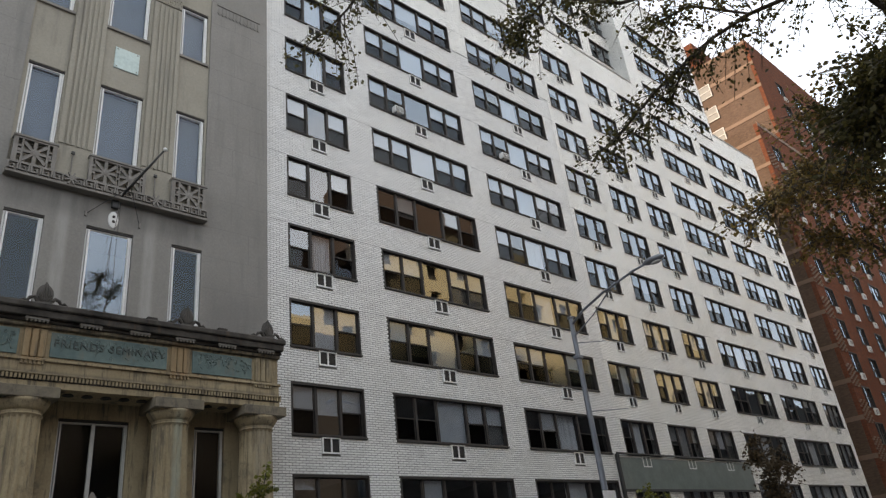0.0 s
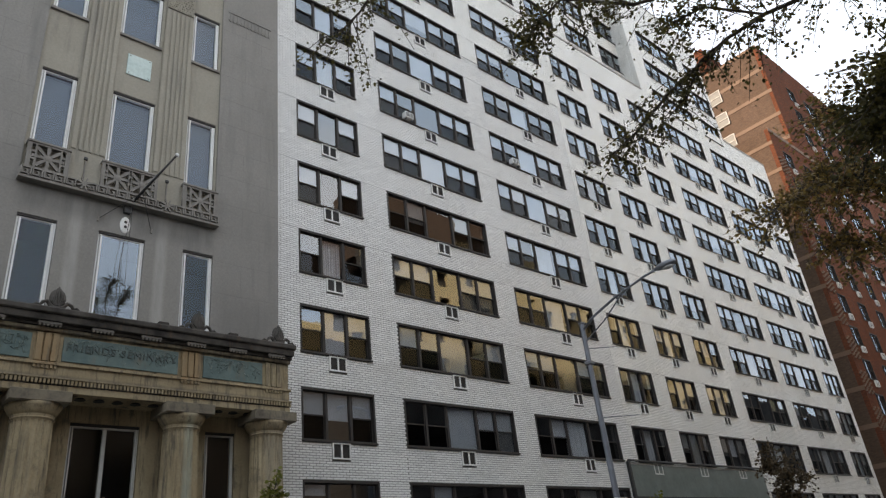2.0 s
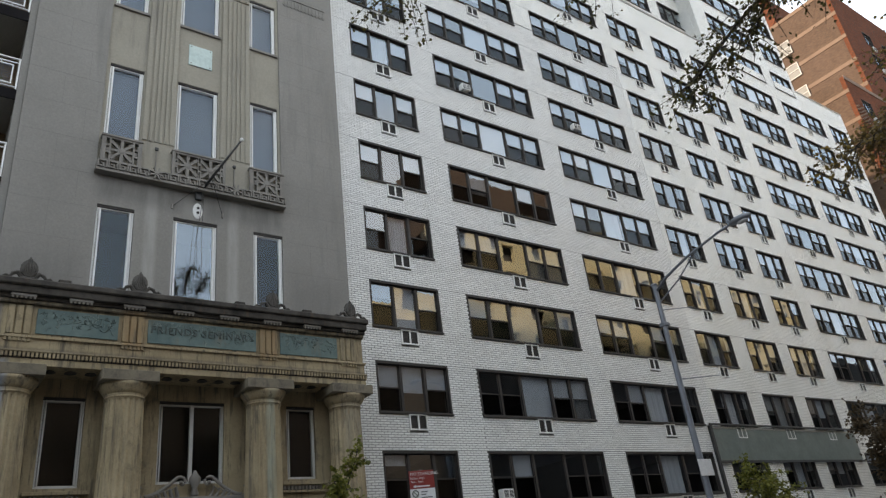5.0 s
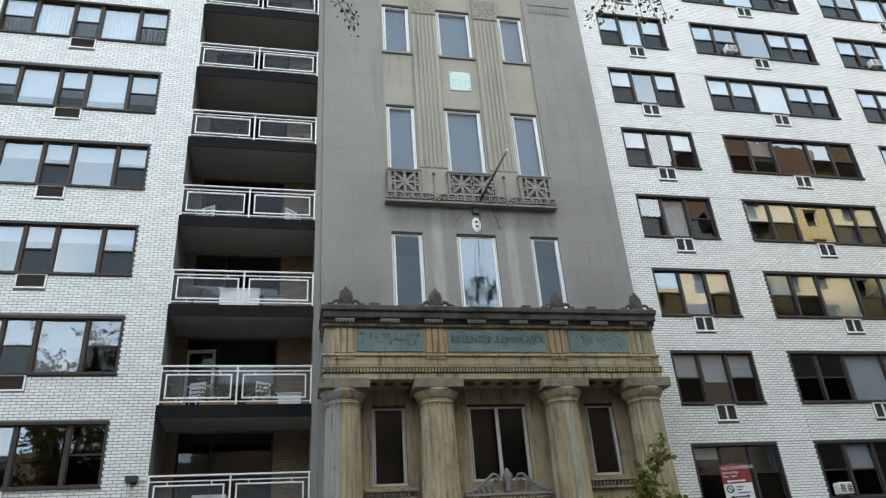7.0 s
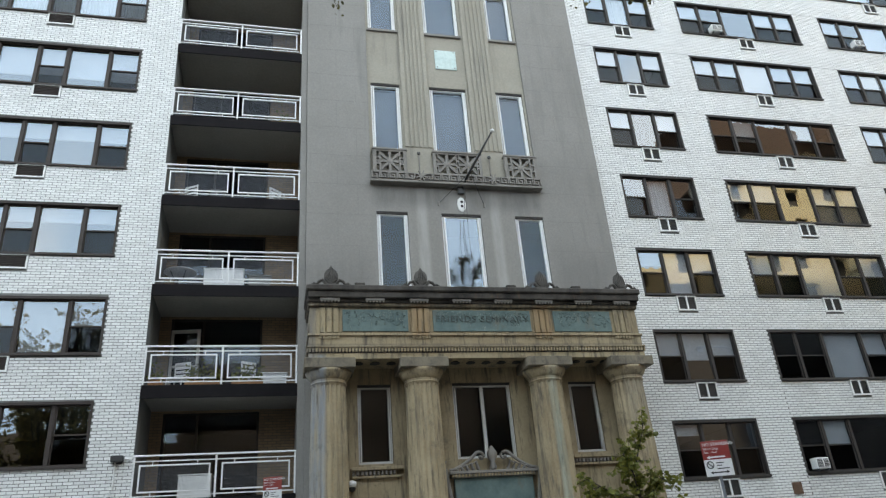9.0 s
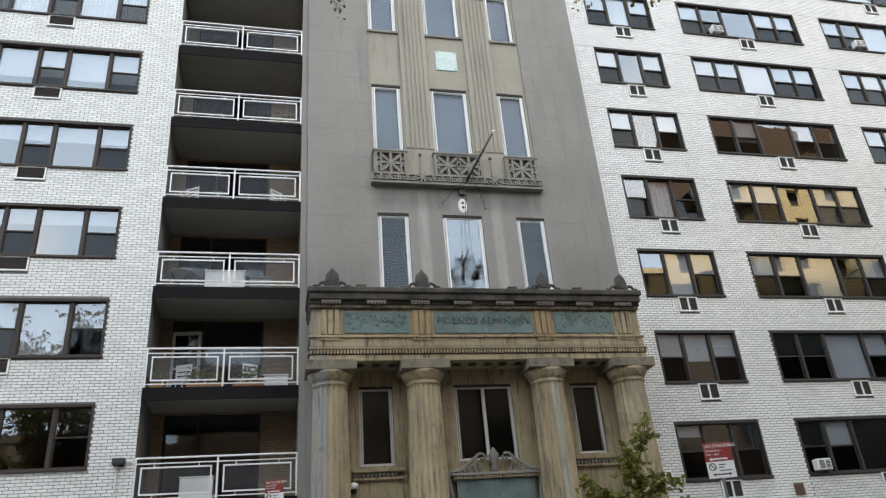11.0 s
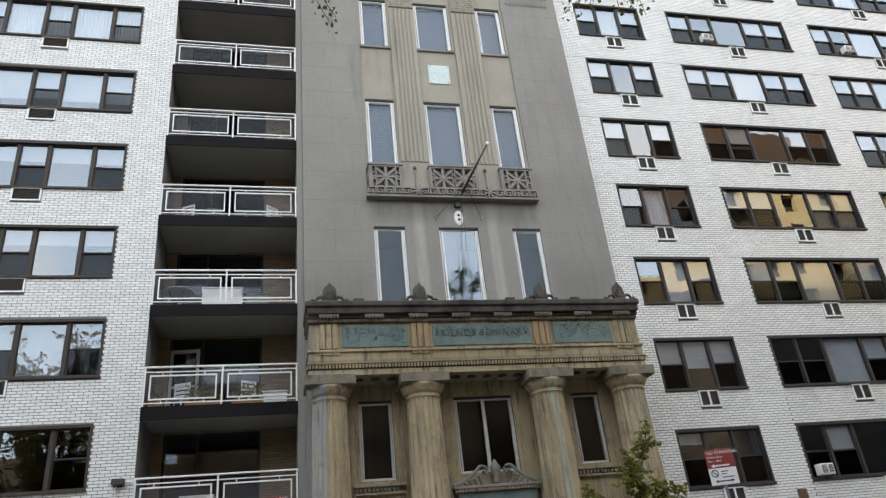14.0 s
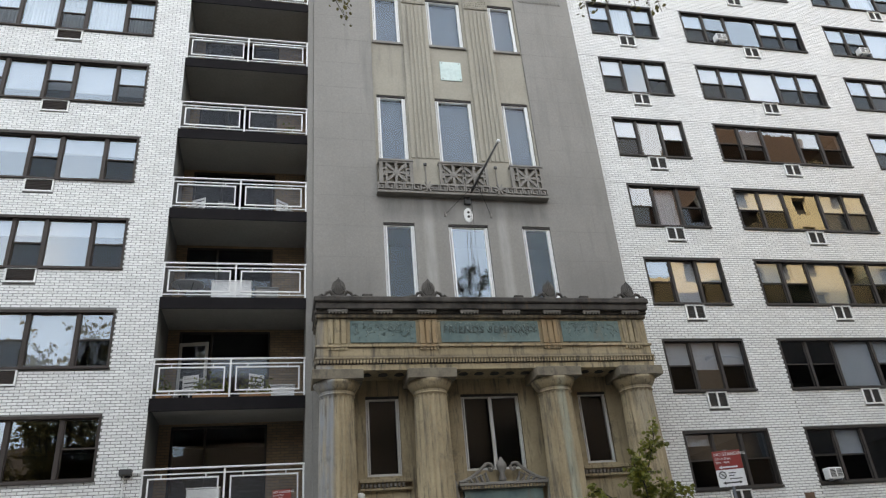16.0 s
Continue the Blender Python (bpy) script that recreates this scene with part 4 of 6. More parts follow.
def rosette(cx, cz, y, r, spokes, parent, name="rosette", hub=0.3, turn=0.0):
    bm = bmesh.new()
    for i in range(spokes):
        a = turn + 2 * math.pi * i / spokes
        m = Matrix.Translation((cx, y, cz)) @ Matrix.Rotation(-a, 4, "Y")
        pts = [(-0.25 * r * 0.35, 0.0), (0.25 * r * 0.35, 0.0), (0.12 * r, r), (-0.12 * r, r)]
        f = [bm.verts.new(m @ Vector((p, -0.03, q))) for p, q in pts]
        g3 = [bm.verts.new(m @ Vector((p, 0.03, q))) for p, q in pts]
        bm.faces.new(f)
        bm.faces.new(g3[::-1])
        for k in range(4):
            bm.faces.new((f[k], g3[k], g3[(k + 1) % 4], f[(k + 1) % 4]))
    bmesh.ops.create_uvsphere(bm, u_segments=12, v_segments=6, radius=r * hub, matrix=Matrix.Translation((cx, y - 0.01, cz)) @ Matrix.Diagonal((1, 0.35, 1, 1)))
    return part(name, bm, M["stone_carved"], parent)


for cx in (4.38, 6.66):
    rosette(cx, 12.93, yb - 0.05, 0.19, 8, band, hub=0.36, turn=0.4)


def pierced_panel(x0, x1, stars):
    root = thing("balustrade_panel", "pierced stone balustrade panel with star pattern", "balustrade", "balustrade panels", "structure", at=(0, GY, 0))
    y0, y1, z0, z1 = -0.17, -0.08, 13.07, 13.86
    part("ledge", boxes((x0 - 0.02, x1 + 0.02, -0.20, 0.05, z1, z1 + 0.07), bevel=0.01), M["stone_carved"], root)
    fr = boxes((x0, x0 + 0.06, y0, y1, z0, z1), (x1 - 0.06, x1, y0, y1, z0, z1), (x0 + 0.06, x1 - 0.06, y0, y1, z0, z0 + 0.05), (x0 + 0.06, x1 - 0.06, y0, y1, z1 - 0.05, z1))
    part("panel_frame", fr, M["stone_carved"], root)
    sw = 0.56
    gap = (x1 - x0 - 0.12 - stars * sw) / (stars + 1)
    x = x0 + 0.06
    for s in range(stars + 1):
        xm = x + gap / 2
        lad = boxes((x + 0.001, x + gap * 0.27, y0, y1, z0 + 0.051, z1 - 0.051), (x + gap * 0.73, x + gap - 0.001, y0, y1, z0 + 0.051, z1 - 0.051))
        for zz in (0.29, 0.52):
            box(lad, x + gap * 0.27, x + gap * 0.73, y0, y1, z0 + zz - 0.03, z0 + zz + 0.03)
        part("ladder_strip", lad, M["stone_carved"], root)
        x += gap
        if s < stars:
            st = rosette(x + sw / 2, (z0 + z1) / 2, (y0 + y1) / 2, 0.40, 8, root, "star", 0.27, math.pi / 8 * 0)
            x += sw
    return root


pierced_panel(2.92, 3.97, 1)
pierced_panel(4.80, 6.36, 2)
pierced_panel(7.12, 8.21, 1)

# flagpole, bracket, stays and the oval shield
flag = thing("flagpole", "dark slanting flagpole with a white ball finial", "flagpole", at=(5.62, GY, 12.64))
part("pole", tube(bmesh.new(), [(0, 0.0, 0.0), (0.38, -0.68, 0.65), (0.77, -1.33, 1.30)], 0.045, 0.028, 8), M["black"], flag, smooth=True)
bl = bmesh.new()
bmesh.ops.create_uvsphere(bl, u_segments=12, v_segments=8, radius=0.06, matrix=Matrix.Translation((0.79, -1.36, 1.33)))
part("finial", bl, M["rail"], flag, "white ball finial", True)
part("bracket", boxes((-0.10, 0.10, -0.10, -0.001, -0.18, 0.10), bevel=0.02), M["black"], flag)
for sx in (-0.72, 0.72):
    part("stay", tube(bmesh.new(), [(sx, -0.01, -0.52), (0.25, -0.42, 0.42)], 0.009, 0.009, 5), M["black"], flag)
    part("stay_anchor", boxes((sx - 0.03, sx + 0.03, -0.04, -0.001, -0.60, -0.44), bevel=0.01), M["stone_carved"], flag)
for sx in (-0.06, 0.10):
    part("halyard", tube(bmesh.new(), [(0.1, -0.2, 0.0), (sx, -0.12, -1.6), (sx * 1.4, -0.12, -2.9)], 0.007, 0.007, 4), M["black"], flag)
sh = bmesh.new()
bmesh.ops.create_uvsphere(sh, u_segments=20, v_segments=10, radius=0.19, matrix=Matrix.Translation((5.62, GY - 0.005, 12.12)) @ Matrix.Diagonal((0.75, 0.2, 1.35, 1)))
shield = solid("wall_shield", sh, M["ac_white"], "small white oval shield fixed under the flagpole", "shield", smooth=True)
for zz in (12.20, 12.05):
    em = bmesh.new()
    bmesh.ops.create_uvsphere(em, u_segments=10, v_segments=6, radius=0.045, matrix=Matrix.Translation((5.62, GY - 0.045, zz)) @ Matrix.Diagonal((1, 0.3, 1, 1)))
    part("emblem", em, M["bronze"], shield)
for cx in (4.38, 6.66):
    sc = thing("wall_bracket", "small iron bracket with a hanging rod", "bracket", "wall brackets", at=(cx, GY - 0.035, 13.35))
    part("rod", boxes((-0.015, 0.015, -0.03, 0.0, -0.1, 0.45)), M["stone_carved"], sc)
    part("hook", boxes((-0.05, 0.05, -0.06, -0.001, 0.46, 0.56), bevel=0.015), M["black"], sc)

# ---- portico ----
CX = [1.50, 3.85, 7.20, 9.54]
AX = -1.0
FR = -1.40
port = thing("portico", "weathered ochre stone portico with fluted columns and dark cornice", "portico", kind="structure")
shaft = [(0.60, 0.25, 0), (0.60, 0.35, 0), (0.50, 0.36, 1), (0.485, 2.2, 1), (0.455, 4.5, 1), (0.425, 6.22, 1), (0.425, 6.27, 0)]
for cx in CX:
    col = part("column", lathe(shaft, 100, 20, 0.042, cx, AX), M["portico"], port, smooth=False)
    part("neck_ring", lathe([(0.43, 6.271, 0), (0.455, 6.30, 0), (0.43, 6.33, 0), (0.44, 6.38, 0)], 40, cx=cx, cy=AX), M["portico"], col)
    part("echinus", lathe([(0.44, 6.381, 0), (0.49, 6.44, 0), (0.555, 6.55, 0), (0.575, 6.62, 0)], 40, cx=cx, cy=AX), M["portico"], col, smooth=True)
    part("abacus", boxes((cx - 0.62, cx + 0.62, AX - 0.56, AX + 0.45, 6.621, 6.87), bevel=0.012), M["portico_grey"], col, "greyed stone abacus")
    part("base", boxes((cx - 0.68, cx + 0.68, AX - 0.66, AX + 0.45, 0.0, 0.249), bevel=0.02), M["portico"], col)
ex0, ex1 = 0.98, 10.04
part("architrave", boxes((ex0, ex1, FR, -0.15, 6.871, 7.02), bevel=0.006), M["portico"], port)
coffer = bmesh.new()
for x in np.arange(1.4, 9.8, 0.42):
    bmesh.ops.create_cone(coffer, cap_ends=True, segments=14, radius1=0.13, radius2=0.10, depth=0.03, matrix=Matrix.Translation((float(x), -1.05, 6.855)))
# the roundels' dark colour includes the shade under the architrave
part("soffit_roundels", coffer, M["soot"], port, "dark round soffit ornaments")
part("taenia", boxes((ex0 - 0.03, ex1 + 0.03, FR - 0.06, -0.15, 7.155, 7.20), bevel=0.008), M["portico"], port)
dent = bmesh.new()
for x in np.arange(ex0 + 0.01, ex1 - 0.03, 0.082):
    box(dent, float(x), float(x) + 0.048, FR - 0.045, FR - 0.001, 7.05, 7.154)
for y in np.arange(FR + 0.01, -0.2, 0.082):
    box(dent, ex0 - 0.045, ex0 - 0.001, float(y), float(y) + 0.048, 7.05, 7.154)
    box(dent, ex1 + 0.001, ex1 + 0.045, float(y), float(y) + 0.048, 7.05, 7.154)
part("dentil_course", dent, M["portico"], port)
# the gaps' shade is put into this bed's dark colour
part("dentil_ground", boxes((ex0 + 0.02, ex1 - 0.02, FR + 0.02, -0.15, 7.021, 7.154)), M["soot"], port, "bed of the dentils, coloured dark for the shade between teeth")
part("lower_frieze", boxes((ex0 + 0.01, ex1 - 0.01, FR + 0.01, -0.15, 7.201, 7.47), bevel=0.006), M["portico"], port)
part("fillet", boxes((ex0 - 0.02, ex1 + 0.02, FR - 0.04, -0.15, 7.471, 7.53), bevel=0.008), M["portico"], port)
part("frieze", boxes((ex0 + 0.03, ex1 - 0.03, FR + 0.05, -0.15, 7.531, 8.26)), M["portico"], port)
for cx in CX:
    tg = part("triglyph", boxes(*[(cx - 0.24 + i * 0.165, cx - 0.24 + i * 0.165 + 0.14, FR - 0.01, FR + 0.049, 7.56, 8.23) for i in range(3)], (cx - 0.27, cx + 0.27, FR, FR + 0.05, 7.531, 7.559), bevel=0.014), M["portico"], port)
    part("guttae", boxes(*[(cx - 0.25 + i * 0.088, cx - 0.25 + i * 0.088 + 0.05, FR - 0.03, FR + 0.008, 7.395, 7.469) for i in range(6)]), M["portico"], tg)
for a, b in ((CX[0], CX[1]), (CX[1], CX[2]), (CX[2], CX[3])):
    part("frieze_panel", boxes((a + 0.33, b - 0.33, FR + 0.02, FR + 0.049, 7.60, 8.19), bevel=0.008), M["verdigris"], port, "blue-green verdigris panel")
    vine = bmesh.new()
    r4 = random.Random(int(a * 10))
    for i in range(int((b - a) * 42)):
        vx, vz = r4.uniform(a + 0.42, b - 0.42), r4.triangular(7.70, 8.17, 8.12)
        tube(vine, [(vx, FR + 0.018, vz), (vx + r4.uniform(-0.05, 0.05), FR + 0.008, vz + r4.uniform(-0.06, 0.02)), (vx + r4.uniform(-0.09, 0.09), FR + 0.018, vz - r4.uniform(0.02, 0.10))], 0.012, 0.006, 4)
    part("panel_relief", vine, M["verdigris_worn"], port, "low relief of vine tendrils")
txt = bpy.data.curves.new("inscription", "FONT")
txt.body, txt.size, txt.extrude, txt.align_x, txt.space_character = "FRIENDS SEMINARY", 0.25, 0.012, "CENTER", 1.2
tmp = bpy.data.objects.new("inscription_text", txt)
scene.collection.objects.link(tmp)
dg = bpy.context.evaluated_depsgraph_get()
me = bpy.data.meshes.new_from_object(tmp.evaluated_get(dg))
bpy.data.objects.remove(tmp)
me.materials.clear()
me.materials.append(M["letter"])
ins = new("inscription", me)
ins.parent = port
ins.matrix_basis = pose((CX[1] + CX[2]) / 2, FR + 0.010, 7.86, 90, 0, 0) @ Matrix.Diagonal((2.55 / (max(v.co.x for v in me.vertices) - min(v.co.x for v in me.vertices)), 1, 1, 1))
tagged(ins, "dark weathered metal letters")
c0, c1, CF = 0.91, 10.14, -1.64
part("cornice_bed", boxes((ex0 - 0.02, ex1 + 0.02, FR - 0.03, -0.15, 8.261, 8.36), bevel=0.02), M["portico"], port)
part("cornice_cavetto", boxes((ex0 - 0.05, ex1 + 0.05, FR - 0.07, -0.15, 8.361, 8.45), bevel=0.02), M["soot"], port, "soot-black cornice moulding")
part("corona", boxes((c0 + 0.05, c1 - 0.05, CF + 0.06, -0.15, 8.451, 8.62), bevel=0.015), M["soot"], port, "soot-black cornice moulding")
part("cyma", boxes((c0, c1, CF, -0.15, 8.621, 8.78), bevel=0.03), M["soot"], port, "soot-black cornice moulding")
for i in range(8):
    x = 1.26 + i * 1.152
    mu = part("mutule", boxes((x, x + 0.50, CF + 0.10, FR - 0.075, 8.39, 8.4505), bevel=0.006), M["stone_carved"], port)
    part("drops", boxes(*[(x + 0.02 + j * 0.085, x + 0.06 + j * 0.085, CF + 0.11, CF + 0.15, 8.345, 8.389) for j in range(6)]), M["stone_carved"], mu)


def antefix(x):
    root = thing("antefix", "weathered palmette ornament standing on the cornice", "ornament", "palmette ornaments", at=(x, CF + 0.16, 8.78))
    bm = boxes((-0.17, 0.17, -0.07, 0.10, 0, 0.07), bevel=0.015)
    for i in range(9):
        a = (i - 4) * 0.33
        L = 0.41 - 0.034 * abs(i - 4)
        pts = [(0.05 * math.sin(a), -0.04, 0.08), (0.50 * L * math.sin(a), -0.065, 0.08 + 0.45 * L * math.cos(a * 0.8) + 0.03), (0.52 * L * math.sin(a * 0.8), -0.06, 0.08 + 0.8 * L * math.cos(a * 0.6)), (0.30 * L * math.sin(a * 0.7), -0.03, 0.10 + 1.1 * L * math.cos(a * 0.45))]
        part("lobe", tube(bmesh.new(), pts, 0.034, 0.020, 6), M["soot_stone"], root)
    bmesh.ops.create_uvsphere(bm, u_segments=14, v_segments=8, radius=0.17, matrix=Matrix.Translation((0, 0.0, 0.27)) @ Matrix.Diagonal((1.1, 0.25, 1.4, 1)))
    part("palmette", bm, M["soot_stone"], root)
    for s in (-1, 1):
        sb = bmesh.new()
        tube(sb, [(s * 0.12, -0.02, 0.05), (s * 0.22, -0.04, 0.16), (s * 0.31, -0.04, 0.12), (s * 0.36, -0.02, 0.05), (s * 0.43, -0.02, 0.08), (s * 0.50, 0.0, 0.03)], 0.05, 0.03, 6)
        part("scroll", sb, M["soot_stone"], root)
    return root


for x in (1.54, 3.90, 7.29, 9.63):
    antefix(x)
for x in (2.28, 8.28, 6.39):
    solid("cornice_block", boxes((x - 0.13, x + 0.13, CF + 0.10, CF + 0.30, 8.781, 8.88), bevel=0.012), M["soot"], "small dark block standing on the cornice", "block", group="cornice blocks")
for a, b, lo in ((2.05, 3.34, 4.12), (7.85, 9.1, 4.22)):
    led = thing("window_shelf", "carved stone shelf under a portico window", "ledge", kind="structure", at=(0, -0.5, lo))
    part("shelf", boxes((a, b, -0.16, -0.001, 0.18, 0.26), (a + 0.03, b - 0.03, -0.10, -0.001, 0.0, 0.06), bevel=0.01), M["portico"], led)
    part("beading", boxes(*[(a + 0.04 + i * 0.10, a + 0.10 + i * 0.10, -0.12, -0.001, 0.07, 0.17) for i in range(int((b - a - 0.1) / 0.10))], bevel=0.012), M["stone_carved"], led)

# door surround with scrolled pediment
dh = thing("door_hood", "carved scroll pediment over a verdigris door panel", "pediment", kind="structure", at=(5.63, -0.55, 0))
dh.scale = (1.13, 1, 1)
part("lintel", boxes((-1.02, 1.02, -0.22, 0.04, 4.10, 4.17), (-0.98, 0.98, -0.16, 0.04, 4.02, 4.09), bevel=0.01), M["stone_carved"], dh)
part("teeth", boxes(*[(-0.98 + i * 0.075, -0.94 + i * 0.075, -0.20, -0.161, 4.03, 4.095) for i in range(26)]), M["portico"], dh)
part("panel", boxes((-0.90, 0.90, -0.10, 0.04, 2.9, 4.01)), M["verdigris"], dh, "blue-green verdigris panel")
for s in (-1, 1):
    sc = bmesh.new()
    sweep = [(s * (1.00 - 0.62 * u), -0.12, 4.20 + 0.40 * u ** 1.6) for u in np.linspace(0, 1, 8)]
    curl = [(s * (0.29 + (0.15 - 0.016 * k) * math.cos(0.9 + k * 0.55)), -0.12, 4.50 + (0.15 - 0.016 * k) * math.sin(0.9 + k * 0.55)) for k in range(9)]
    tube(sc, sweep + curl, 0.045, 0.028, 8)
    part("scroll", sc, M["stone_carved"], dh)
    for k in range(5):
        leaf = bmesh.new()
        tube(leaf, [(s * (0.34 + 0.12 * k), -0.10, 4.19), (s * (0.40 + 0.12 * k), -0.15, 4.40 - 0.045 * k), (s * (0.49 + 0.12 * k), -0.13, 4.33 - 0.035 * k)], 0.045, 0.018, 6)
        part("acanthus_leaf", leaf, M["stone_carved"], dh)
    eye = bmesh.new()
    bmesh.ops.create_uvsphere(eye, u_segments=12, v_segments=8, radius=0.045, matrix=Matrix.Translation((s * 0.29, -0.14, 4.50)))
    part("scroll_eye", eye, M["stone_carved"], dh, smooth=True)
    part("side_scroll", tube(bmesh.new(), [(s * 0.98, -0.1, 3.3), (s * 1.05, -0.1, 3.8), (s * 1.08, -0.1, 4.20), (s * 1.20, -0.1, 4.36), (s * 1.14, -0.1, 4.46), (s * 1.07, -0.1, 4.40)], 0.05, 0.03, 7), M["stone_carved"], dh)
part("urn", lathe([(0.06, 4.18, 0), (0.09, 4.24, 0), (0.05, 4.38, 0), (0.11, 4.50, 0), (0.12, 4.60, 0), (0.06, 4.70, 0), (0.02, 4.78, 0)], 16, cy=-0.1), M["stone_carved"], dh, smooth=True)

cctv = thing("security_camera", "white dome security camera on a short arm", "camera", at=(2.07, -0.62, 3.84))
part("arm", boxes((-0.02, 0.02, 0.0, 0.12, 0.18, 0.22)), M["ac_white"], cctv)
part("body", lathe([(0.05, 0.24, 0), (0.11, 0.20, 0), (0.11, 0.08, 0)][::-1], 16), M["ac_white"], cctv, smooth=True)
dm = bmesh.new()
bmesh.ops.create_uvsphere(dm, u_segments=14, v_segments=8, radius=0.085, matrix=Matrix.Translation((0, 0, 0.06)))
part("dome", dm, M["black"], cctv, "dark dome lens", True)
solid("drain_pipe", tube(bmesh.new(), [(10.02, -0.62, 0), (10.02, -0.62, 3.5), (10.02, -0.62, 6.85)], 0.045, 0.045, 10), M["portico"], "weathered drain pipe beside the outer column", "pipe", smooth=True)
wl = thing("wall_light", "small dark box wall light on white brick", "wall light", at=(-3.36, 0.0, 4.86))
part("housing", boxes((-0.14, 0.14, -0.20, -0.03, -0.05, 0.09), bevel=0.015), M["black"], wl)
part("conduit", tube(bmesh.new(), [(0.14, -0.04, 0.02), (0.22, -0.04, 0.03), (0.32, -0.04, 0.0)], 0.02, 0.02, 6), M["ac_white"], wl)
part("down_pipe", tube(bmesh.new(), [(-0.05, -0.025, -0.05), (-0.05, -0.025, -0.62), (-0.09, -0.025, -0.76), (-0.22, -0.025, -0.84), (-0.6, -0.025, -0.86), (-4.5, -0.025, -0.90)], 0.018, 0.018, 6), M["ac_white"], wl, "painted conduit running along the bricks")
part("back_plate", boxes((-0.10, 0.10, -0.029, 0.0, -0.08, 0.08)), M["bronze"], wl)


# ---- on the balconies ----
def patio_table(x, z):
    root = thing("patio_table", "round grey metal patio table on a balcony", "table", at=(x, 0.75, z))
    part("tabletop", lathe([(0.42, 0.70, 0), (0.44, 0.715, 0), (0.42, 0.73, 0)], 28), M["alu_old"], root)
    for i in range(4):
        c, d = 0.30 * math.cos(i * 1.571 + 0.6), 0.30 * math.sin(i * 1.571 + 0.6)
        part("leg", tube(bmesh.new(), [(c * 1.15, d * 1.15, 0), (c * 0.4, d * 0.4, 0.4), (c, d, 0.70)], 0.013, 0.013, 6), M["black"], root)


def patio_chair(x, y, z, turn, mat, label):
    root = thing("patio_chair", label, "chair", "balcony chairs", at=(x, y, z))
    root.rotation_euler = (0, 0, radians(turn))
    for i in range(5):
        part("seat_slat", boxes((-0.22, 0.22, -0.21 + i * 0.09, -0.14 + i * 0.09, 0.43, 0.45)), mat, root)
    for sx in (-0.205, 0.205):
        part("back_post", boxes((sx - 0.015, sx + 0.015, 0.21, 0.24, 0.45, 0.95)), mat, root)
    for i in range(4):
        part("back_slat", boxes((-0.189, 0.189, 0.215, 0.235, 0.55 + i * 0.11, 0.62 + i * 0.11)), mat, root)
    for sx in (-0.20, 0.20):
        for sy in (-0.20, 0.21):
            part("leg", tube(bmesh.new(), [(sx * 1.1, sy * 1.15, 0), (sx, sy, 0.43)], 0.016, 0.016, 6), mat, root)


def planter(x, y, z, w, seed, label):
    root = thing("planter", label, "planter", "balcony planters", at=(x, y, z))
    part("pot", boxes((-w / 2, w / 2, -0.11, 0.11, 0, 0.22), bevel=0.02), M["wood_warm"], root)
    r = random.Random(seed)
    cr = new("foliage", leaves_mesh("foliage", [(r.uniform(-w / 2, w / 2), r.gauss(0, 0.08), 0.25 + abs(r.gauss(0, 0.22))) for _ in range(int(260 * w))], 0.09, seed, M["leaf_fresh"]))
    cr.parent = root


def storage_box(x, y, z, w, h, mat, label):
    root = thing("storage_box", label, "box", "balcony boxes", at=(x, y, z))
    part("body", boxes((-w / 2, w / 2, -0.2, 0.2, 0, h), bevel=0.015), mat, root)
    part("lid", boxes((-w / 2 - 0.02, w / 2 + 0.02, -0.22, 0.22, h + 0.001, h + 0.04), bevel=0.01), mat, root)


Z0, Z1, Z2, ZM = 9.355, 9.355 + LF, 9.355 + 2 * LF, 9.355 - LF
patio_table(-2.45, Z0)
storage_box(-1.25, 0.45, Z0, 1.05, 0.62, M["sign_white"], "large white storage chest on the balcony floor")
patio_chair(-2.0, 1.2, Z0, 20, M["black"], "dark slatted patio chair beside the table")
storage_box(-0.3, 0.6, Z0, 0.6, 0.5, M["blind_grey"], "grey storage box against the balcony wall")
patio_chair(-2.5, 0.8, Z1, -30, M["rail"], "white slatted patio chair on the balcony")
patio_chair(0.2, 0.8, Z1, 40, M["rail"], "white slatted patio chair beside the brick wall")
patio_chair(-1.6, 0.9, Z1, 10, M["black"], "dark slatted patio chair on the balcony")
patio_chair(-2.3, 0.9, ZM, -20, M["rail"], "white slatted patio chair among plants")
patio_chair(-0.4, 0.9, ZM, 30, M["rail"], "white slatted patio chair among plants")
planter(-1.6, 0.35, ZM, 0.9, 31, "wooden trough with leafy green plants")
planter(-0.5, 0.35, ZM, 0.8, 32, "wooden trough with leafy green plants")
planter(-2.75, 0.3, ZM, 0.35, 33, "small pot with flowering plant")
storage_box(0.15, 0.9, ZM, 0.7, 0.5, M["sign_white"], "white storage chest beside the brick wall")
planter(0.2, 0.4, Z2, 0.3, 34, "small pot plant at the railing")
storage_box(-1.7, 1.2, ZM - LF, 0.8, 0.7, M["ac_white"], "pale storage chest behind the railing")
ldoor = thing("balcony_door", "white framed glazed door standing ajar on the balcony", "door", at=(-2.68, DEEP - 0.03, ZM + 0.02))
ldoor.rotation_euler = (0, 0, radians(-8))
part("door_frame", boxes((0, 0.08, -0.05, 0, 0, 2.1), (0.72, 0.80, -0.05, 0, 0, 2.1), (0.081, 0.719, -0.05, 0, 2.0, 2.1), (0.081, 0.719, -0.05, 0, 0, 0.2), (0.081, 0.719, -0.05, 0, 1.0, 1.06)), M["alu_old"], ldoor)
pane_part(0.081, 0.719, -0.03, -0.02, 0.201, 0.999, M["glass_dark"], ldoor)
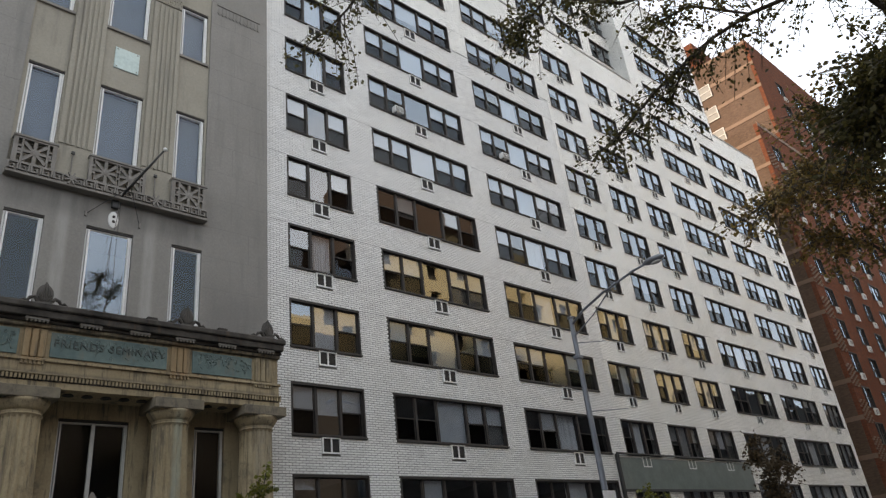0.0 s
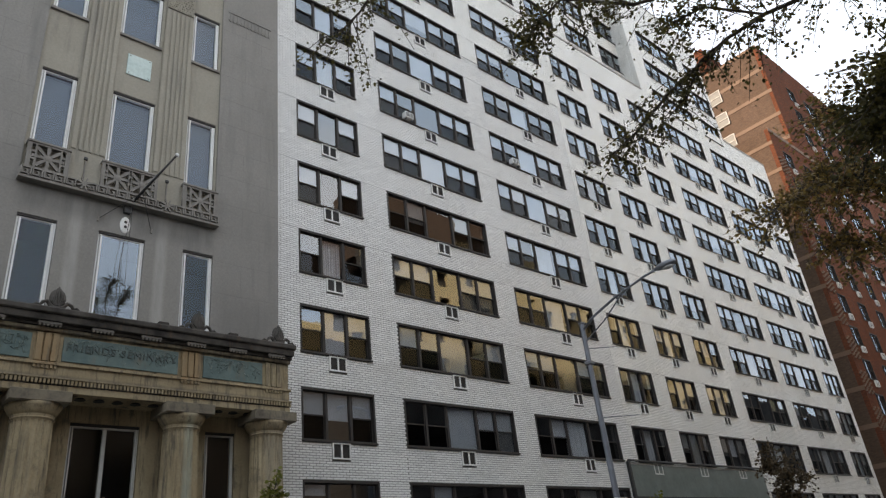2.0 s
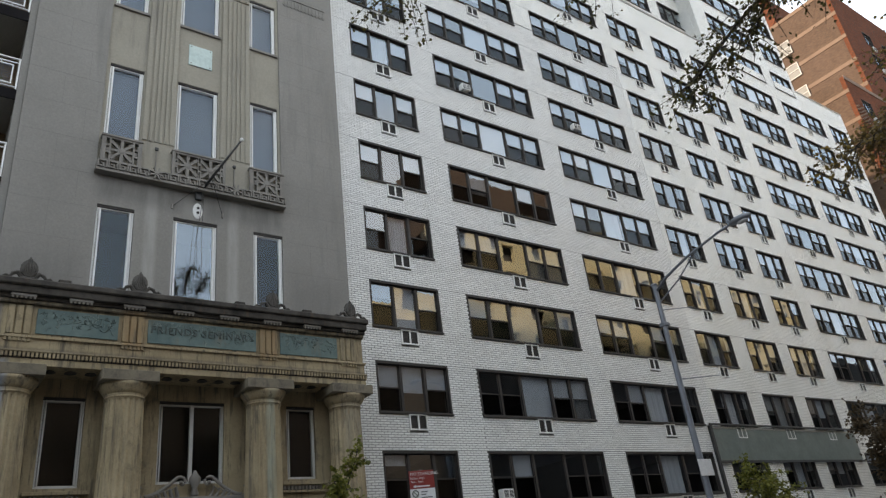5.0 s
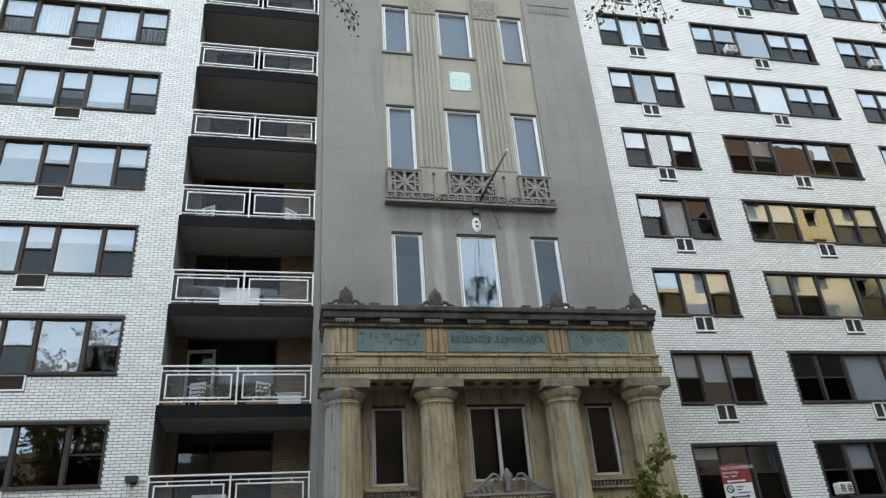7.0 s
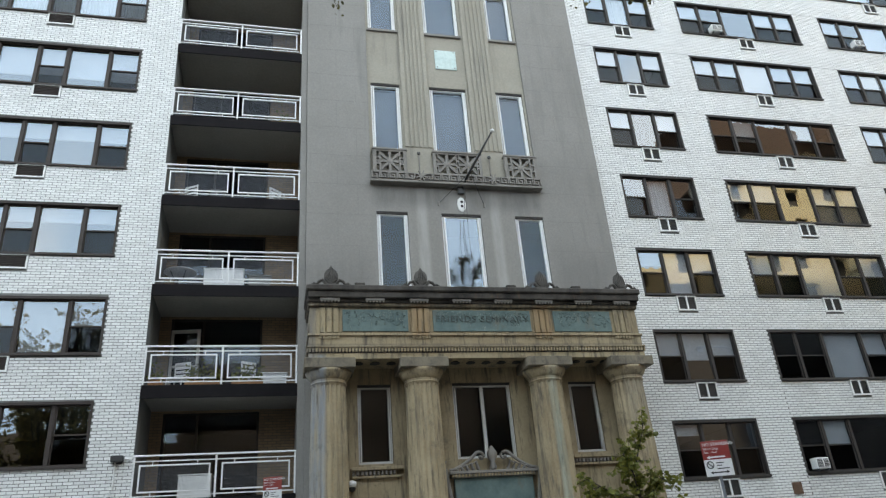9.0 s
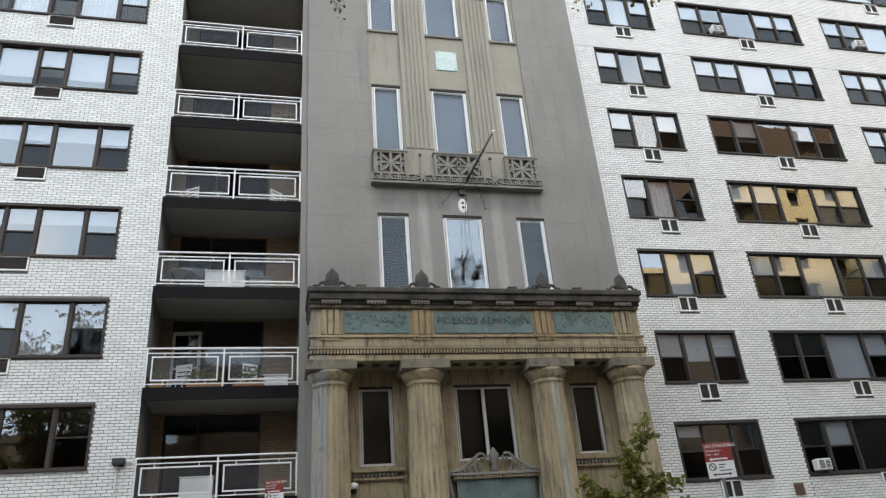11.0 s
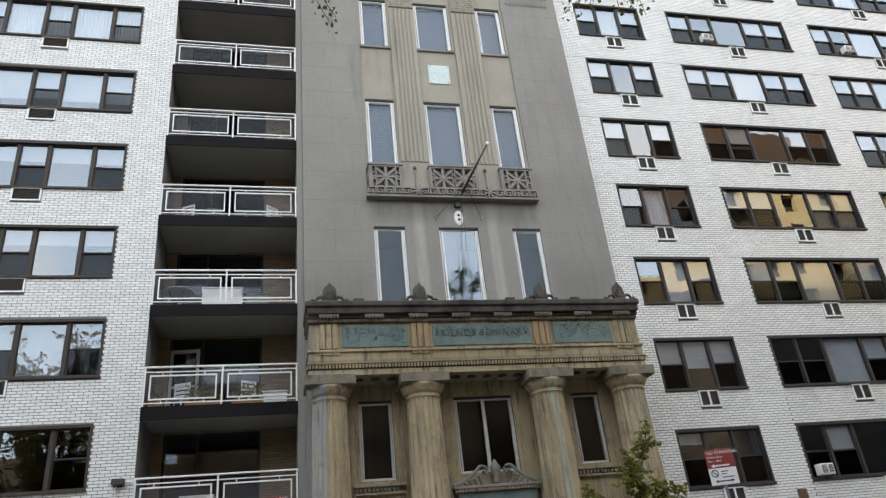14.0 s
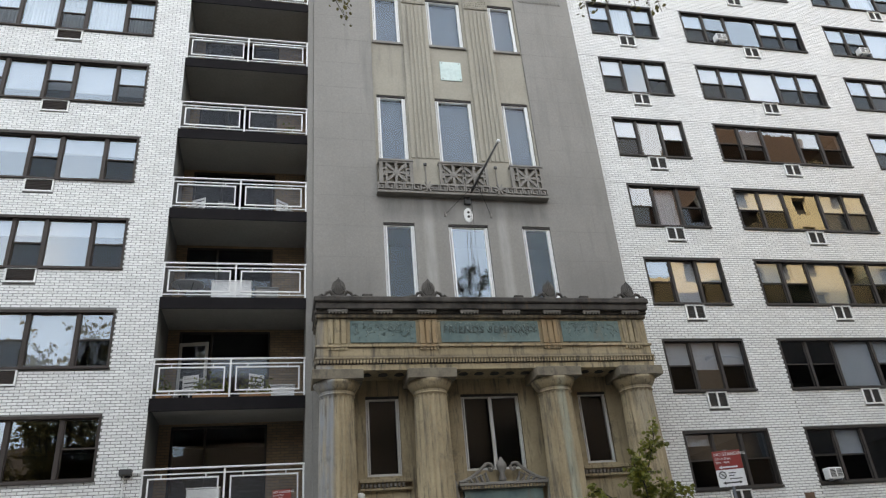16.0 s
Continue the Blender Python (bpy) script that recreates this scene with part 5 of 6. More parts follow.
pane_part(0.081, 0.719, -0.03, -0.02, 1.061, 1.999, M["glass_dark"], ldoor)


# ---- window air conditioners set into lower sashes ----
def window_unit(x, z, label):
    root = thing("window_air_conditioner", label, "air conditioner", "window air conditioners", at=(x, 0, z))
    root.scale = (0.85, 0.62, 0.85)
    part("casing", boxes((-0.26, 0.26, -0.32, 0.10, 0, 0.36), bevel=0.02), M["ac_white"], root)
    part("grille", boxes((-0.22, 0.22, -0.335, -0.321, 0.05, 0.31)), M["ac_dark"], root, "dark rear grille")
    part("cover_frame", boxes((-0.02, 0.02, -0.345, -0.336, 0.05, 0.31), *[(-0.22, 0.22, -0.343, -0.336, 0.07 + i * 0.05, 0.08 + i * 0.05) for i in range(5)]), M["ac_white"], root)
    for bx in (-0.2, 0.17):
        part("bracket", boxes((bx, bx + 0.03, -0.28, -0.05, -0.06, -0.001)), M["steel"], root)


window_unit(COLS[1][0] + 0.45, TOP0 - WIN_H + 0.10, "white window air conditioner in a lower sash")
window_unit(COLS[1][0] + 1.45, TOP0 + 6 * FLOOR - WIN_H + 0.10, "white window air conditioner in a lower sash")
window_unit(COLS[2][0] + 1.45, TOP0 + 6 * FLOOR - WIN_H + 0.10, "white window air conditioner in a lower sash")

vent = thing("wall_vent", "rusty brown vent plate set in the white brick", "vent", at=(14.58, -0.002, 3.25))
part("plate", boxes((0, 0.31, -0.03, 0.0, 0, 0.32), bevel=0.006), M["rust"], vent)
for i in range(4):
    part("louvre", boxes((0.04, 0.27, -0.045, -0.031, 0.05 + i * 0.065, 0.075 + i * 0.065)), M["rust"], vent)

# ---- entrance canopy of the white apartments ----
can = thing("entrance_canopy", "grey-green marble entrance surround with a dark edge", "canopy", kind="structure")
part("fascia", boxes((27.45, 39.7, -0.032, -0.004, 5.05, 6.40)), M["marble"], can)
part("edge_trim", boxes((27.35, 39.8, -0.14, -0.055, 6.525, 6.60), (27.30, 27.449, -0.14, -0.004, 2.0, 6.52), bevel=0.01), M["black"], can)
part("soffit_trim", boxes((27.45, 39.7, -0.12, -0.055, 4.95, 5.049)), M["black"], can)

# ---- red brick tower beyond the corner ----
RX = 60.6
RH = 66.2
R_COLS = [(62.4, 64.2, 1), (66.7, 68.5, 1), (71.0, 72.8, 1), (75.2, 78.0, 1), (81, 83.4, 1), (86, 88.4, 1), (91, 94, 1)]
R_ROWS = range(0, 17)
RF, RTOP = 2.85, 4.5
r_holes = [(a, b, RTOP + RF * k - 1.7, RTOP + RF * k) for a, b, _ in R_COLS for k in R_ROWS if RTOP + RF * k < 49]
low = [h for h in r_holes if h[3] < 37.4]
top = [h for h in r_holes if h[2] > 37.8 and h[0] > 67]
solid("wall_tower_low", wall_mesh(RX, 96, 0, 37.6, low, 0.0, 0.35), M["red_brick"], "dark red brick tower facade with many windows", "facade", "structure")
solid("wall_tower_high", wall_mesh(RH, 96, 37.61, 50.5, top, 0.0, 0.35), M["red_brick"], "upper red brick storeys", "facade", "structure")
s_bm = boxes((RX, RX + 0.35, 0.36, 30, 0, 37.6), (RH, RH + 0.35, 0.36, 30, 37.61, 50.5), (RX, 96, 29.9, 30.2, 0, 37.5), (RX + 0.36, 96, 0.36, 29.8, 37.2, 37.59), (RH + 0.36, 96, 0.36, 29.8, 50.1, 50.45))
solid("wall_tower_side", s_bm, M["brown_brick"], "brown brick side wall of the tower", "wall", "structure")
bands = bmesh.new()
for k in range(14):
    z = 4.6 + RF * k
    if z < 37:
        box(bands, RX - 0.04, RX - 0.001, 0.0, 30, z, z + 0.35)
for k in range(5):
    z = 38.8 + 2.85 * k
    box(bands, RH - 0.04, RH - 0.001, 0.0, 30, z, z + 0.4)
box(bands, RX - 0.05, 96, -0.05, -0.001, 37.3, 37.7)
solid("brick_bands", bands, M["red_brick_light"], "paler brick bands across the tower side", "trim", "structure")
solid("tower_penthouse", boxes((RH + 0.5, 90, 5.5, 26, 50.5, 54.5)), M["red_brick"], "brick roof house on the tower", "wall", "structure")
solid("tower_rooms", boxes((RX + 0.4, 95, 4.0, 4.2, 0, 37.1), (RH + 0.4, 95, 4.0, 4.2, 37.7, 50), *[(RX + 0.4, 95, 0.36, 3.9, RTOP + RF * k + 0.4, RTOP + RF * k + 0.6) for k in range(11)]), M["room"], "dim rooms behind the tower windows", "interior", "structure")
q = bmesh.new()
for k in range(12):
    for j in range(11):
        for i in range(5):
            if (i + j) % 2:
                box(q, RX + 0.05 + i * 0.34, RX + 0.05 + i * 0.34 + 0.28, -0.08, -0.001, 1.5 + k * RF + j * 0.17, 1.5 + k * RF + j * 0.17 + 0.11)
solid("quoin_bricks", q, M["red_brick_light"], "projecting header bricks in checkered panels", "trim", "structure")
win_r = window("window_d", 2.2, 1.7, [("d", 0, 0.73), ("f", 0.73, 1.47), ("d", 1.47, 2.2)], M["bronze"], "dark-framed window in the red brick tower")
place_all(win_r, [(h[0], 0.0, h[2], (h[1] - h[0]) / 2.2) for h in low + top])
unit_r = ac_sleeve("air_conditioner", "pale window air conditioner below a tower window")
unit_r["group"] = "tower air conditioners"
place_all(unit_r, [(h[0] + 0.9, -0.10, h[2] - 0.55) for h in low + top])
s_win = thing("window_side", "white-framed sash window in the tower side wall", "window", kind="structure")
part("window_frame", boxes((-0.10, -0.001, 0, 0.08, 0, 1.6), (-0.10, -0.001, 1.32, 1.40, 0, 1.6), (-0.10, -0.001, 0.081, 1.319, 1.52, 1.6), (-0.10, -0.001, 0.081, 1.319, 0, 0.08), (-0.10, -0.001, 0.081, 1.319, 0.76, 0.84)), M["alu_old"], s_win)
part("pane", boxes((-0.06, -0.05, 0.081, 1.319, 0.081, 1.519)), M["blind_grey"], s_win, "white blind behind the glass")
place_all(s_win, [(RH, 4.9, z) for z in (40.7, 43.55, 46.4)])

# ---- street furniture ----
lamp = thing("street_lamp", "grey steel street lamp with a long upswept arm", "street lamp", at=(18.25, -5.6, 0))
part("pole", tube(bmesh.new(), [(0, 0, 0), (0, 0, 4.5), (0, 0, 9.35)], 0.11, 0.075, 8), M["steel"], lamp)
part("base", lathe([(0.25, 0, 0), (0.25, 0.5, 0), (0.14, 0.8, 0)], 8), M["steel"], lamp)
part("arm", tube(bmesh.new(), [(0, 0, 9.15), (0, -0.5, 9.45), (0, -1.4, 9.75), (0, -2.6, 10.0), (0, -3.1, 10.05)], 0.045, 0.035, 8), M["steel"], lamp, smooth=True)
part("brace", tube(bmesh.new(), [(0, 0, 8.75), (0, -0.9, 9.2), (0, -1.7, 9.78)], 0.022, 0.022, 6), M["steel"], lamp)
hd = bmesh.new()
bmesh.ops.create_uvsphere(hd, u_segments=16, v_segments=8, radius=0.2, matrix=Matrix.Translation((0, -3.35, 10.06)) @ Matrix.Diagonal((0.75, 1.9, 0.55, 1)))
head = part("lamp_head", hd, M["steel"], lamp, smooth=True)
gl = bmesh.new()
bmesh.ops.create_uvsphere(gl, u_segments=14, v_segments=6, radius=0.13, matrix=Matrix.Translation((0, -3.42, 9.96)) @ Matrix.Diagonal((0.8, 1.4, 0.4, 1)))
part("lens", gl, M["lamp_glass"], head, "pale glass lens", True)
part("cap", boxes((-0.09, 0.09, -0.09, 0.09, 9.351, 9.42), bevel=0.02), M["steel"], lamp)
for z, L in ((8.55, 1.5), (6.35, 2.0)):
    part("cross_arm", tube(bmesh.new(), [(0.07, 0, z), (L * 0.8, -0.35, z + 0.12)], 0.018, 0.012, 6), M["steel"], lamp)
part("clamp", boxes((-0.12, 0.12, -0.12, 0.12, 8.0, 8.12), bevel=0.02), M["steel"], lamp)
part("notice", boxes((-0.30, 0.30, -0.135, -0.115, 3.55, 4.0)), M["sign_white"], lamp, "small white notice plate")


def arrow(x0, x1, z, t, double):
    """A flat arrow along x pointing to x0, and to x1 too where it is double."""
    bm = boxes((x0 + 0.05, x1 - (0.05 if double else 0.0), -0.015, -0.0125, z - t / 2, z + t / 2))
    for x, s in ((x0, 1), (x1, -1)) if double else ((x0, 1),):
        rim = [(x, z), (x + s * 0.06, z + t * 1.3), (x + s * 0.06, z - t * 1.3)]
        f = [bm.verts.new((p, -0.015, q)) for p, q in rim]
        g2 = [bm.verts.new((p, -0.0125, q)) for p, q in rim]
        bm.faces.new(f)
        bm.faces.new(g2[::-1])
        for k in range(3):
            bm.faces.new((f[k], g2[k], g2[(k + 1) % 3], f[(k + 1) % 3]))
    return bm


def parking_sign(x, y, z, turn, label, size=1.0):
    root = thing("parking_sign", label, "street sign", "parking signs", at=(x, y, 0))
    root.rotation_euler = (0, 0, radians(turn))
    part("post", tube(bmesh.new(), [(0, 0.03, 0), (0, 0.03, z + 0.02)], 0.03, 0.03, 8), M["steel"], root)
    root.scale = (size, 1, size)
    z /= size
    w, h = 0.27, 0.68
    part("plate_red", boxes((-w, w, -0.012, 0, z - 0.36, z), bevel=0.004), M["sign_red"], root, "red plate with white lettering")
    part("plate_white", boxes((-w, w, -0.012, 0, z - h, z - 0.362), bevel=0.004), M["sign_white"], root, "white plate with red symbol")
    for words, size_t, zt, xt in (("NO STANDING", 0.088, z - 0.095, -0.245), ("School Days", 0.062, z - 0.17, -0.245), ("7am - 4pm", 0.062, z - 0.24, -0.245)):
        cu = bpy.data.curves.new("sign_text", "FONT")
        cu.body, cu.size, cu.extrude = words, size_t, 0.001
        ob = bpy.data.objects.new("sign_text", cu)
        scene.collection.objects.link(ob)
        me2 = bpy.data.meshes.new_from_object(ob.evaluated_get(bpy.context.evaluated_depsgraph_get()))
        bpy.data.objects.remove(ob)
        me2.materials.clear()
        me2.materials.append(M["sign_white"])
        t = new("lettering", me2)
        t.parent = root
        t.matrix_basis = pose(xt, -0.014, zt, 90, 0, 0)
    part("white_arrow", arrow(-0.20, 0.16, z - 0.315, 0.028, False), M["sign_white"], root)
    part("black_arrow", arrow(-0.19, 0.19, z - 0.61, 0.024, True), M["black"], root)
    ring = bmesh.new()
    tube(ring, [(-0.16 + 0.065 * math.cos(a), -0.016, z - 0.46 + 0.065 * math.sin(a)) for a in np.linspace(0, 6.283, 17)], 0.010, 0.010, 5)
    tube(ring, [(-0.205, -0.016, z - 0.415), (-0.115, -0.016, z - 0.505)], 0.009, 0.009, 5)
    part("symbol", ring, M["black"], root, "black ring symbol")
    for xb, zb in ((0.10, 0.42), (0.06, 0.47), (0.20, 0.53)):
        part("text_bar", boxes((-0.04, xb, -0.015, -0.0125, z - zb - 0.018, z - zb)), M["black"], root)
    return root


parking_sign(8.80, -5.5, 3.83, -18, "red and white no-standing sign on a kerbside post")
parking_sign(0.21, -5.5, 3.50, -18, "small red and white no-standing sign near the balconies", 0.6)

# ---- buildings across the street, behind the viewer ----
oh = [(x, x + 1.3, z, z + 1.7) for x in np.arange(34.2, 94, 3.1).round(2).tolist() for z in (19.9, 23.0, 25.9, 28.6)] + [(x, x + 1.2, z, z + 1.7) for x in (25.3, 28.0, 30.6) for z in (19.9,)]
solid("opposite_house", wall_mesh(24.0, 34.5, 19.0, 23.0, oh, -25.0, -24.7), M["cream"], "cream upper storeys across the street", "building", "structure")
solid("opposite_house_tall", wall_mesh(34.5, 95.0, 19.0, 31.2, oh, -25.0, -24.5), M["cream"], "cream upper storeys of the taller house across the street", "building", "structure")
solid("opposite_rooms", boxes((24.0, 95, -25.6, -25.3, 19.0, 22.99), (34.5, 95, -25.6, -25.31, 23.0, 31.1)), M["room"], "dark rooms behind the windows across the street", "interior", "structure")
solid("opposite_attic", boxes((35.0, 47.5, -34, -26.2, 31.2, 38.0), (47.6, 51.0, -34, -27.5, 31.2, 36.0)), M["brown_brick"], "brown brick roof storeys across the street", "building", "structure")
# unseen lower storeys; their shade is put into the brick colour
solid("opposite_house_base", boxes((24.0, 95, -36, -24.4, 0, 18.99), (95.01, 230, -36, -24.4, 0, 23.0), (19.0, 23.99, -36, -24.4, 0, 17.5), (-6, 18.99, -36, -24.8, 0, 17.0), (-60, -6.01, -36, -24.8, 0, 11.0)), M["shade_brick"], "brick houses across the street, coloured dark for shade and foliage", "building", "structure")
# out of view, added to stop low sun from reaching the street
solid("sun_blocker_house", boxes((-90, -16.02, 0.0, 14.0, 0, 27.0)), M["brown_brick"], "added unseen block that keeps the sun off the street", "building", "structure")


# ---- trees ----
def tree(name, label, trunk, limbs, twig_n, twig_len, leaf_n, leaf_size, seed, material, droop=0.25, tip=0.015):
    """trunk and limbs are polylines in the world; twigs grow from the outer part of every limb and carry the leaves."""
    r = random.Random(seed)
    root = thing(name, label, "tree", at=trunk[0])
    inv = -Vector(trunk[0])

    def loc(ps):
        return [Vector(p) + inv for p in ps]

    part("trunk", tube(bmesh.new(), loc(trunk), 0.20, 0.11, 10), M["bark"], root, smooth=True)
    wood, spots = bmesh.new(), []
    for limb in limbs:
        ps, r0 = loc(limb[0]), limb[1]
        dens = limb[2] if len(limb) > 2 else 1.0
        tube(wood, ps, r0, tip, 6)
        segs = list(zip(ps, ps[1:]))
        for _ in range(int(twig_n * dens)):
            p, q2 = r.choice(segs[len(segs) // 4:])
            s = p.lerp(q2, r.random())
            d = ((q2 - p).normalized() * 0.6 + Vector((r.gauss(0, 0.7), r.gauss(0, 0.7), r.gauss(-droop, 0.5)))).normalized()
            L = twig_len * r.uniform(0.4, 1.2)
            m1 = s + d * L * 0.5 + Vector((r.gauss(0, 0.05), r.gauss(0, 0.05), 0)) * L
            e = s + d * L + Vector((0, 0, -droop * L * 0.4))
            tube(wood, [s, m1, e], 0.007, 0.003, 4)
            for _ in range(int(leaf_n * r.uniform(0.5, 1.3))):
                u = r.uniform(0.2, 1.05)
                base = s.lerp(m1, u * 2) if u < 0.5 else m1.lerp(e, u * 2 - 1)
                spots.append(tuple(base + Vector((r.gauss(0, 0.05), r.gauss(0, 0.05), r.gauss(0, 0.05))) * twig_len * 1.2))
    part("branchwork", wood, M["bark"], root)
    cr = new("crown", leaves_mesh("crown", spots, leaf_size, seed, material))
    cr.parent = root
    tagged(cr, "loose crown of small leaves")
    return root


T0 = (11.4, -17.4, 0.0)
tree("street_tree", "tall kerbside tree with dark spreading branches and sparse leaves",
     [T0, (11.3, -17.5, 2.5), (11.0, -17.6, 4.6), (10.6, -17.8, 6.2)],
     [([(10.6, -17.8, 6.2), (9.2, -17.7, 7.7), (7.7, -17.5, 7.7), (7.09, -17.25, 7.12), (6.95, -16.8, 7.12), (6.86, -16.4, 7.05), (6.82, -16.04, 6.96), (6.9, -15.7, 6.65)], 0.032, 0.8),
      ([(7.7, -17.5, 7.7), (7.0, -16.6, 7.9), (6.3, -15.7, 7.8), (5.6, -15.2, 7.9), (5.47, -14.7, 7.6)], 0.03, 0.8),
      ([(6.3, -15.7, 7.8), (5.2, -14.6, 8.8), (4.5, -14.1, 8.9), (4.05, -13.85, 8.45)], 0.02, 0.0),
      ([(4.05, -13.85, 8.45), (3.93, -13.55, 8.1), (3.78, -13.26, 7.86)], 0.012, 0.26),
      ([(4.3, -13.9, 8.8), (2.0, -13.3, 8.9), (0.55, -13.0, 7.95)], 0.015, 0.0),
      ([(0.55, -13.0, 7.85), (0.51, -12.95, 7.55)], 0.008, 0.04),
      ([(6.86, -16.4, 7.05), (6.8, -15.6, 6.8), (6.72, -15.1, 6.5), (6.66, -14.8, 6.35)], 0.02, 0.45),
      ([(6.95, -16.8, 7.12), (6.7, -16.3, 7.5), (6.5, -15.9, 7.4)], 0.015, 0.35),
      ([(10.6, -17.8, 6.2), (8.6, -18.0, 6.0), (6.8, -17.9, 5.6), (6.2, -17.75, 5.3)], 0.04, 4.6),
      ([(8.6, -18.0, 6.0), (7.4, -17.8, 5.9), (6.6, -17.6, 5.3), (6.3, -17.5, 5.0)], 0.03, 4.2),
      ([(10.6, -17.8, 6.2), (10.6, -17.5, 9.5), (10.3, -16.6, 13.0), (10.0, -15.6, 16.2)], 0.09, 3.0), ([(10.6, -17.5, 9.5), (11.2, -16.6, 12.5), (11.6, -15.8, 15.5)], 0.05, 2.0),
      ([(10.3, -16.6, 13.0), (9.6, -15.6, 15.8), (9.1, -15.1, 16.3)], 0.04, 1.6), ([(10.3, -16.6, 13.0), (10.5, -15.4, 15.9), (10.7, -14.9, 16.5)], 0.04, 1.6), ([(10.0, -15.6, 16.2), (9.9, -15.1, 16.9), (9.9, -14.9, 16.9)], 0.03, 1.0)],
     85, 0.66, 24, 0.052, 3, M["leaf"])
tree("rusty_tree", "street tree with rust-brown autumn leaves",
     [(14.0, -16.6, 0.0), (14.0, -16.6, 2.5), (13.7, -16.6, 4.5), (13.2, -16.7, 5.8)],
     [([(13.2, -16.7, 5.8), (12.2, -16.3, 6.7), (11.8, -15.9, 7.2), (11.4, -15.3, 7.1), (11.0, -14.7, 6.8)], 0.05, 1.2),
      ([(13.2, -16.7, 5.8), (12.4, -16.5, 7.0), (11.8, -16.2, 8.0), (11.5, -15.9, 8.4)], 0.05, 1.2),
      ([(13.7, -16.6, 4.5), (12.9, -16.2, 5.6), (12.4, -15.7, 6.2), (12.0, -15.2, 6.4)], 0.04, 1.3),
      ([(13.2, -16.7, 5.8), (12.6, -16.6, 6.4), (12.0, -16.5, 6.8)], 0.04, 1.2),
      ([(13.2, -16.7, 5.8), (12.9, -16.3, 7.2), (12.4, -15.6, 7.8), (12.1, -15.2, 7.6)], 0.04, 1.0)],
     95, 0.85, 20, 0.07, 21, M["leaf_rust"])
tree("kerb_tree", "slim young tree with light green leaves beside the portico",
     [(7.5, -4.6, 0.0), (7.52, -4.6, 1.4), (7.5, -4.5, 2.8)],
     [([(7.5, -4.5, 2.8), (7.4, -4.6, 3.4), (7.15, -4.7, 3.9)], 0.02), ([(7.5, -4.5, 2.8), (7.6, -4.4, 3.6), (7.9, -4.5, 4.45)], 0.02), ([(7.5, -4.5, 2.8), (6.9, -4.4, 3.1), (6.4, -4.5, 3.35)], 0.02), ([(7.5, -4.5, 2.8), (7.9, -4.4, 3.1), (8.2, -4.5, 3.35)], 0.02)],
     34, 0.42, 17, 0.105, 8, M["leaf_fresh"], tip=0.008)
tree("pavement_shrub", "bushy rounded young tree before the canopy",
     [(26.0, -2.6, 0.0), (26.0, -2.6, 2.0), (26.0, -2.6, 3.0)],
     [([(26.0, -2.6, 2.0), (26.0 + dx, -2.6 + dy, 3.0 + dz), (26.0 + dx * 1.7, -2.6 + dy * 1.7, 3.2 + dz * 1.5)], 0.03) for dx, dy, dz in ((0.4, 0, 0.6), (-0.4, 0.2, 0.6), (0, 0.3, 0.9), (0.5, -0.3, 0.2), (-0.5, -0.3, 0.3))],
     45, 0.6, 16, 0.12, 9, M["leaf_fresh"], tip=0.008)
tree("copper_tree", "small dark copper-leaved tree on the pavement",
     [(36.4, -2.6, 0.0), (36.4, -2.6, 3.0), (36.4, -2.6, 5.0)],
     [([(36.4, -2.6, 3.0), (36.4 + dx, -2.6 + dy, 5.0 + dz), (36.4 + dx * 1.6, -2.6 + dy * 1.6, 5.5 + dz * 1.6)], 0.04) for dx, dy, dz in ((0.5, 0, 0.6), (-0.5, 0.2, 0.5), (0, 0.3, 1.0), (0.6, -0.3, 0.1), (-0.6, -0.3, 0.2))],
     50, 0.7, 18, 0.14, 12, M["leaf_autumn"], tip=0.01)
crown_ends = [(1.9 * math.cos(i * 0.9), 1.4 * math.sin(i * 0.9), 14.7 - 0.85 * (i % 4)) for i in range(12)] + [(2.3 * math.cos(i * 1.3 + 0.4), 1.6 * math.sin(i * 1.3 + 0.4), 10.6 - 0.9 * (i % 3)) for i in range(6)]
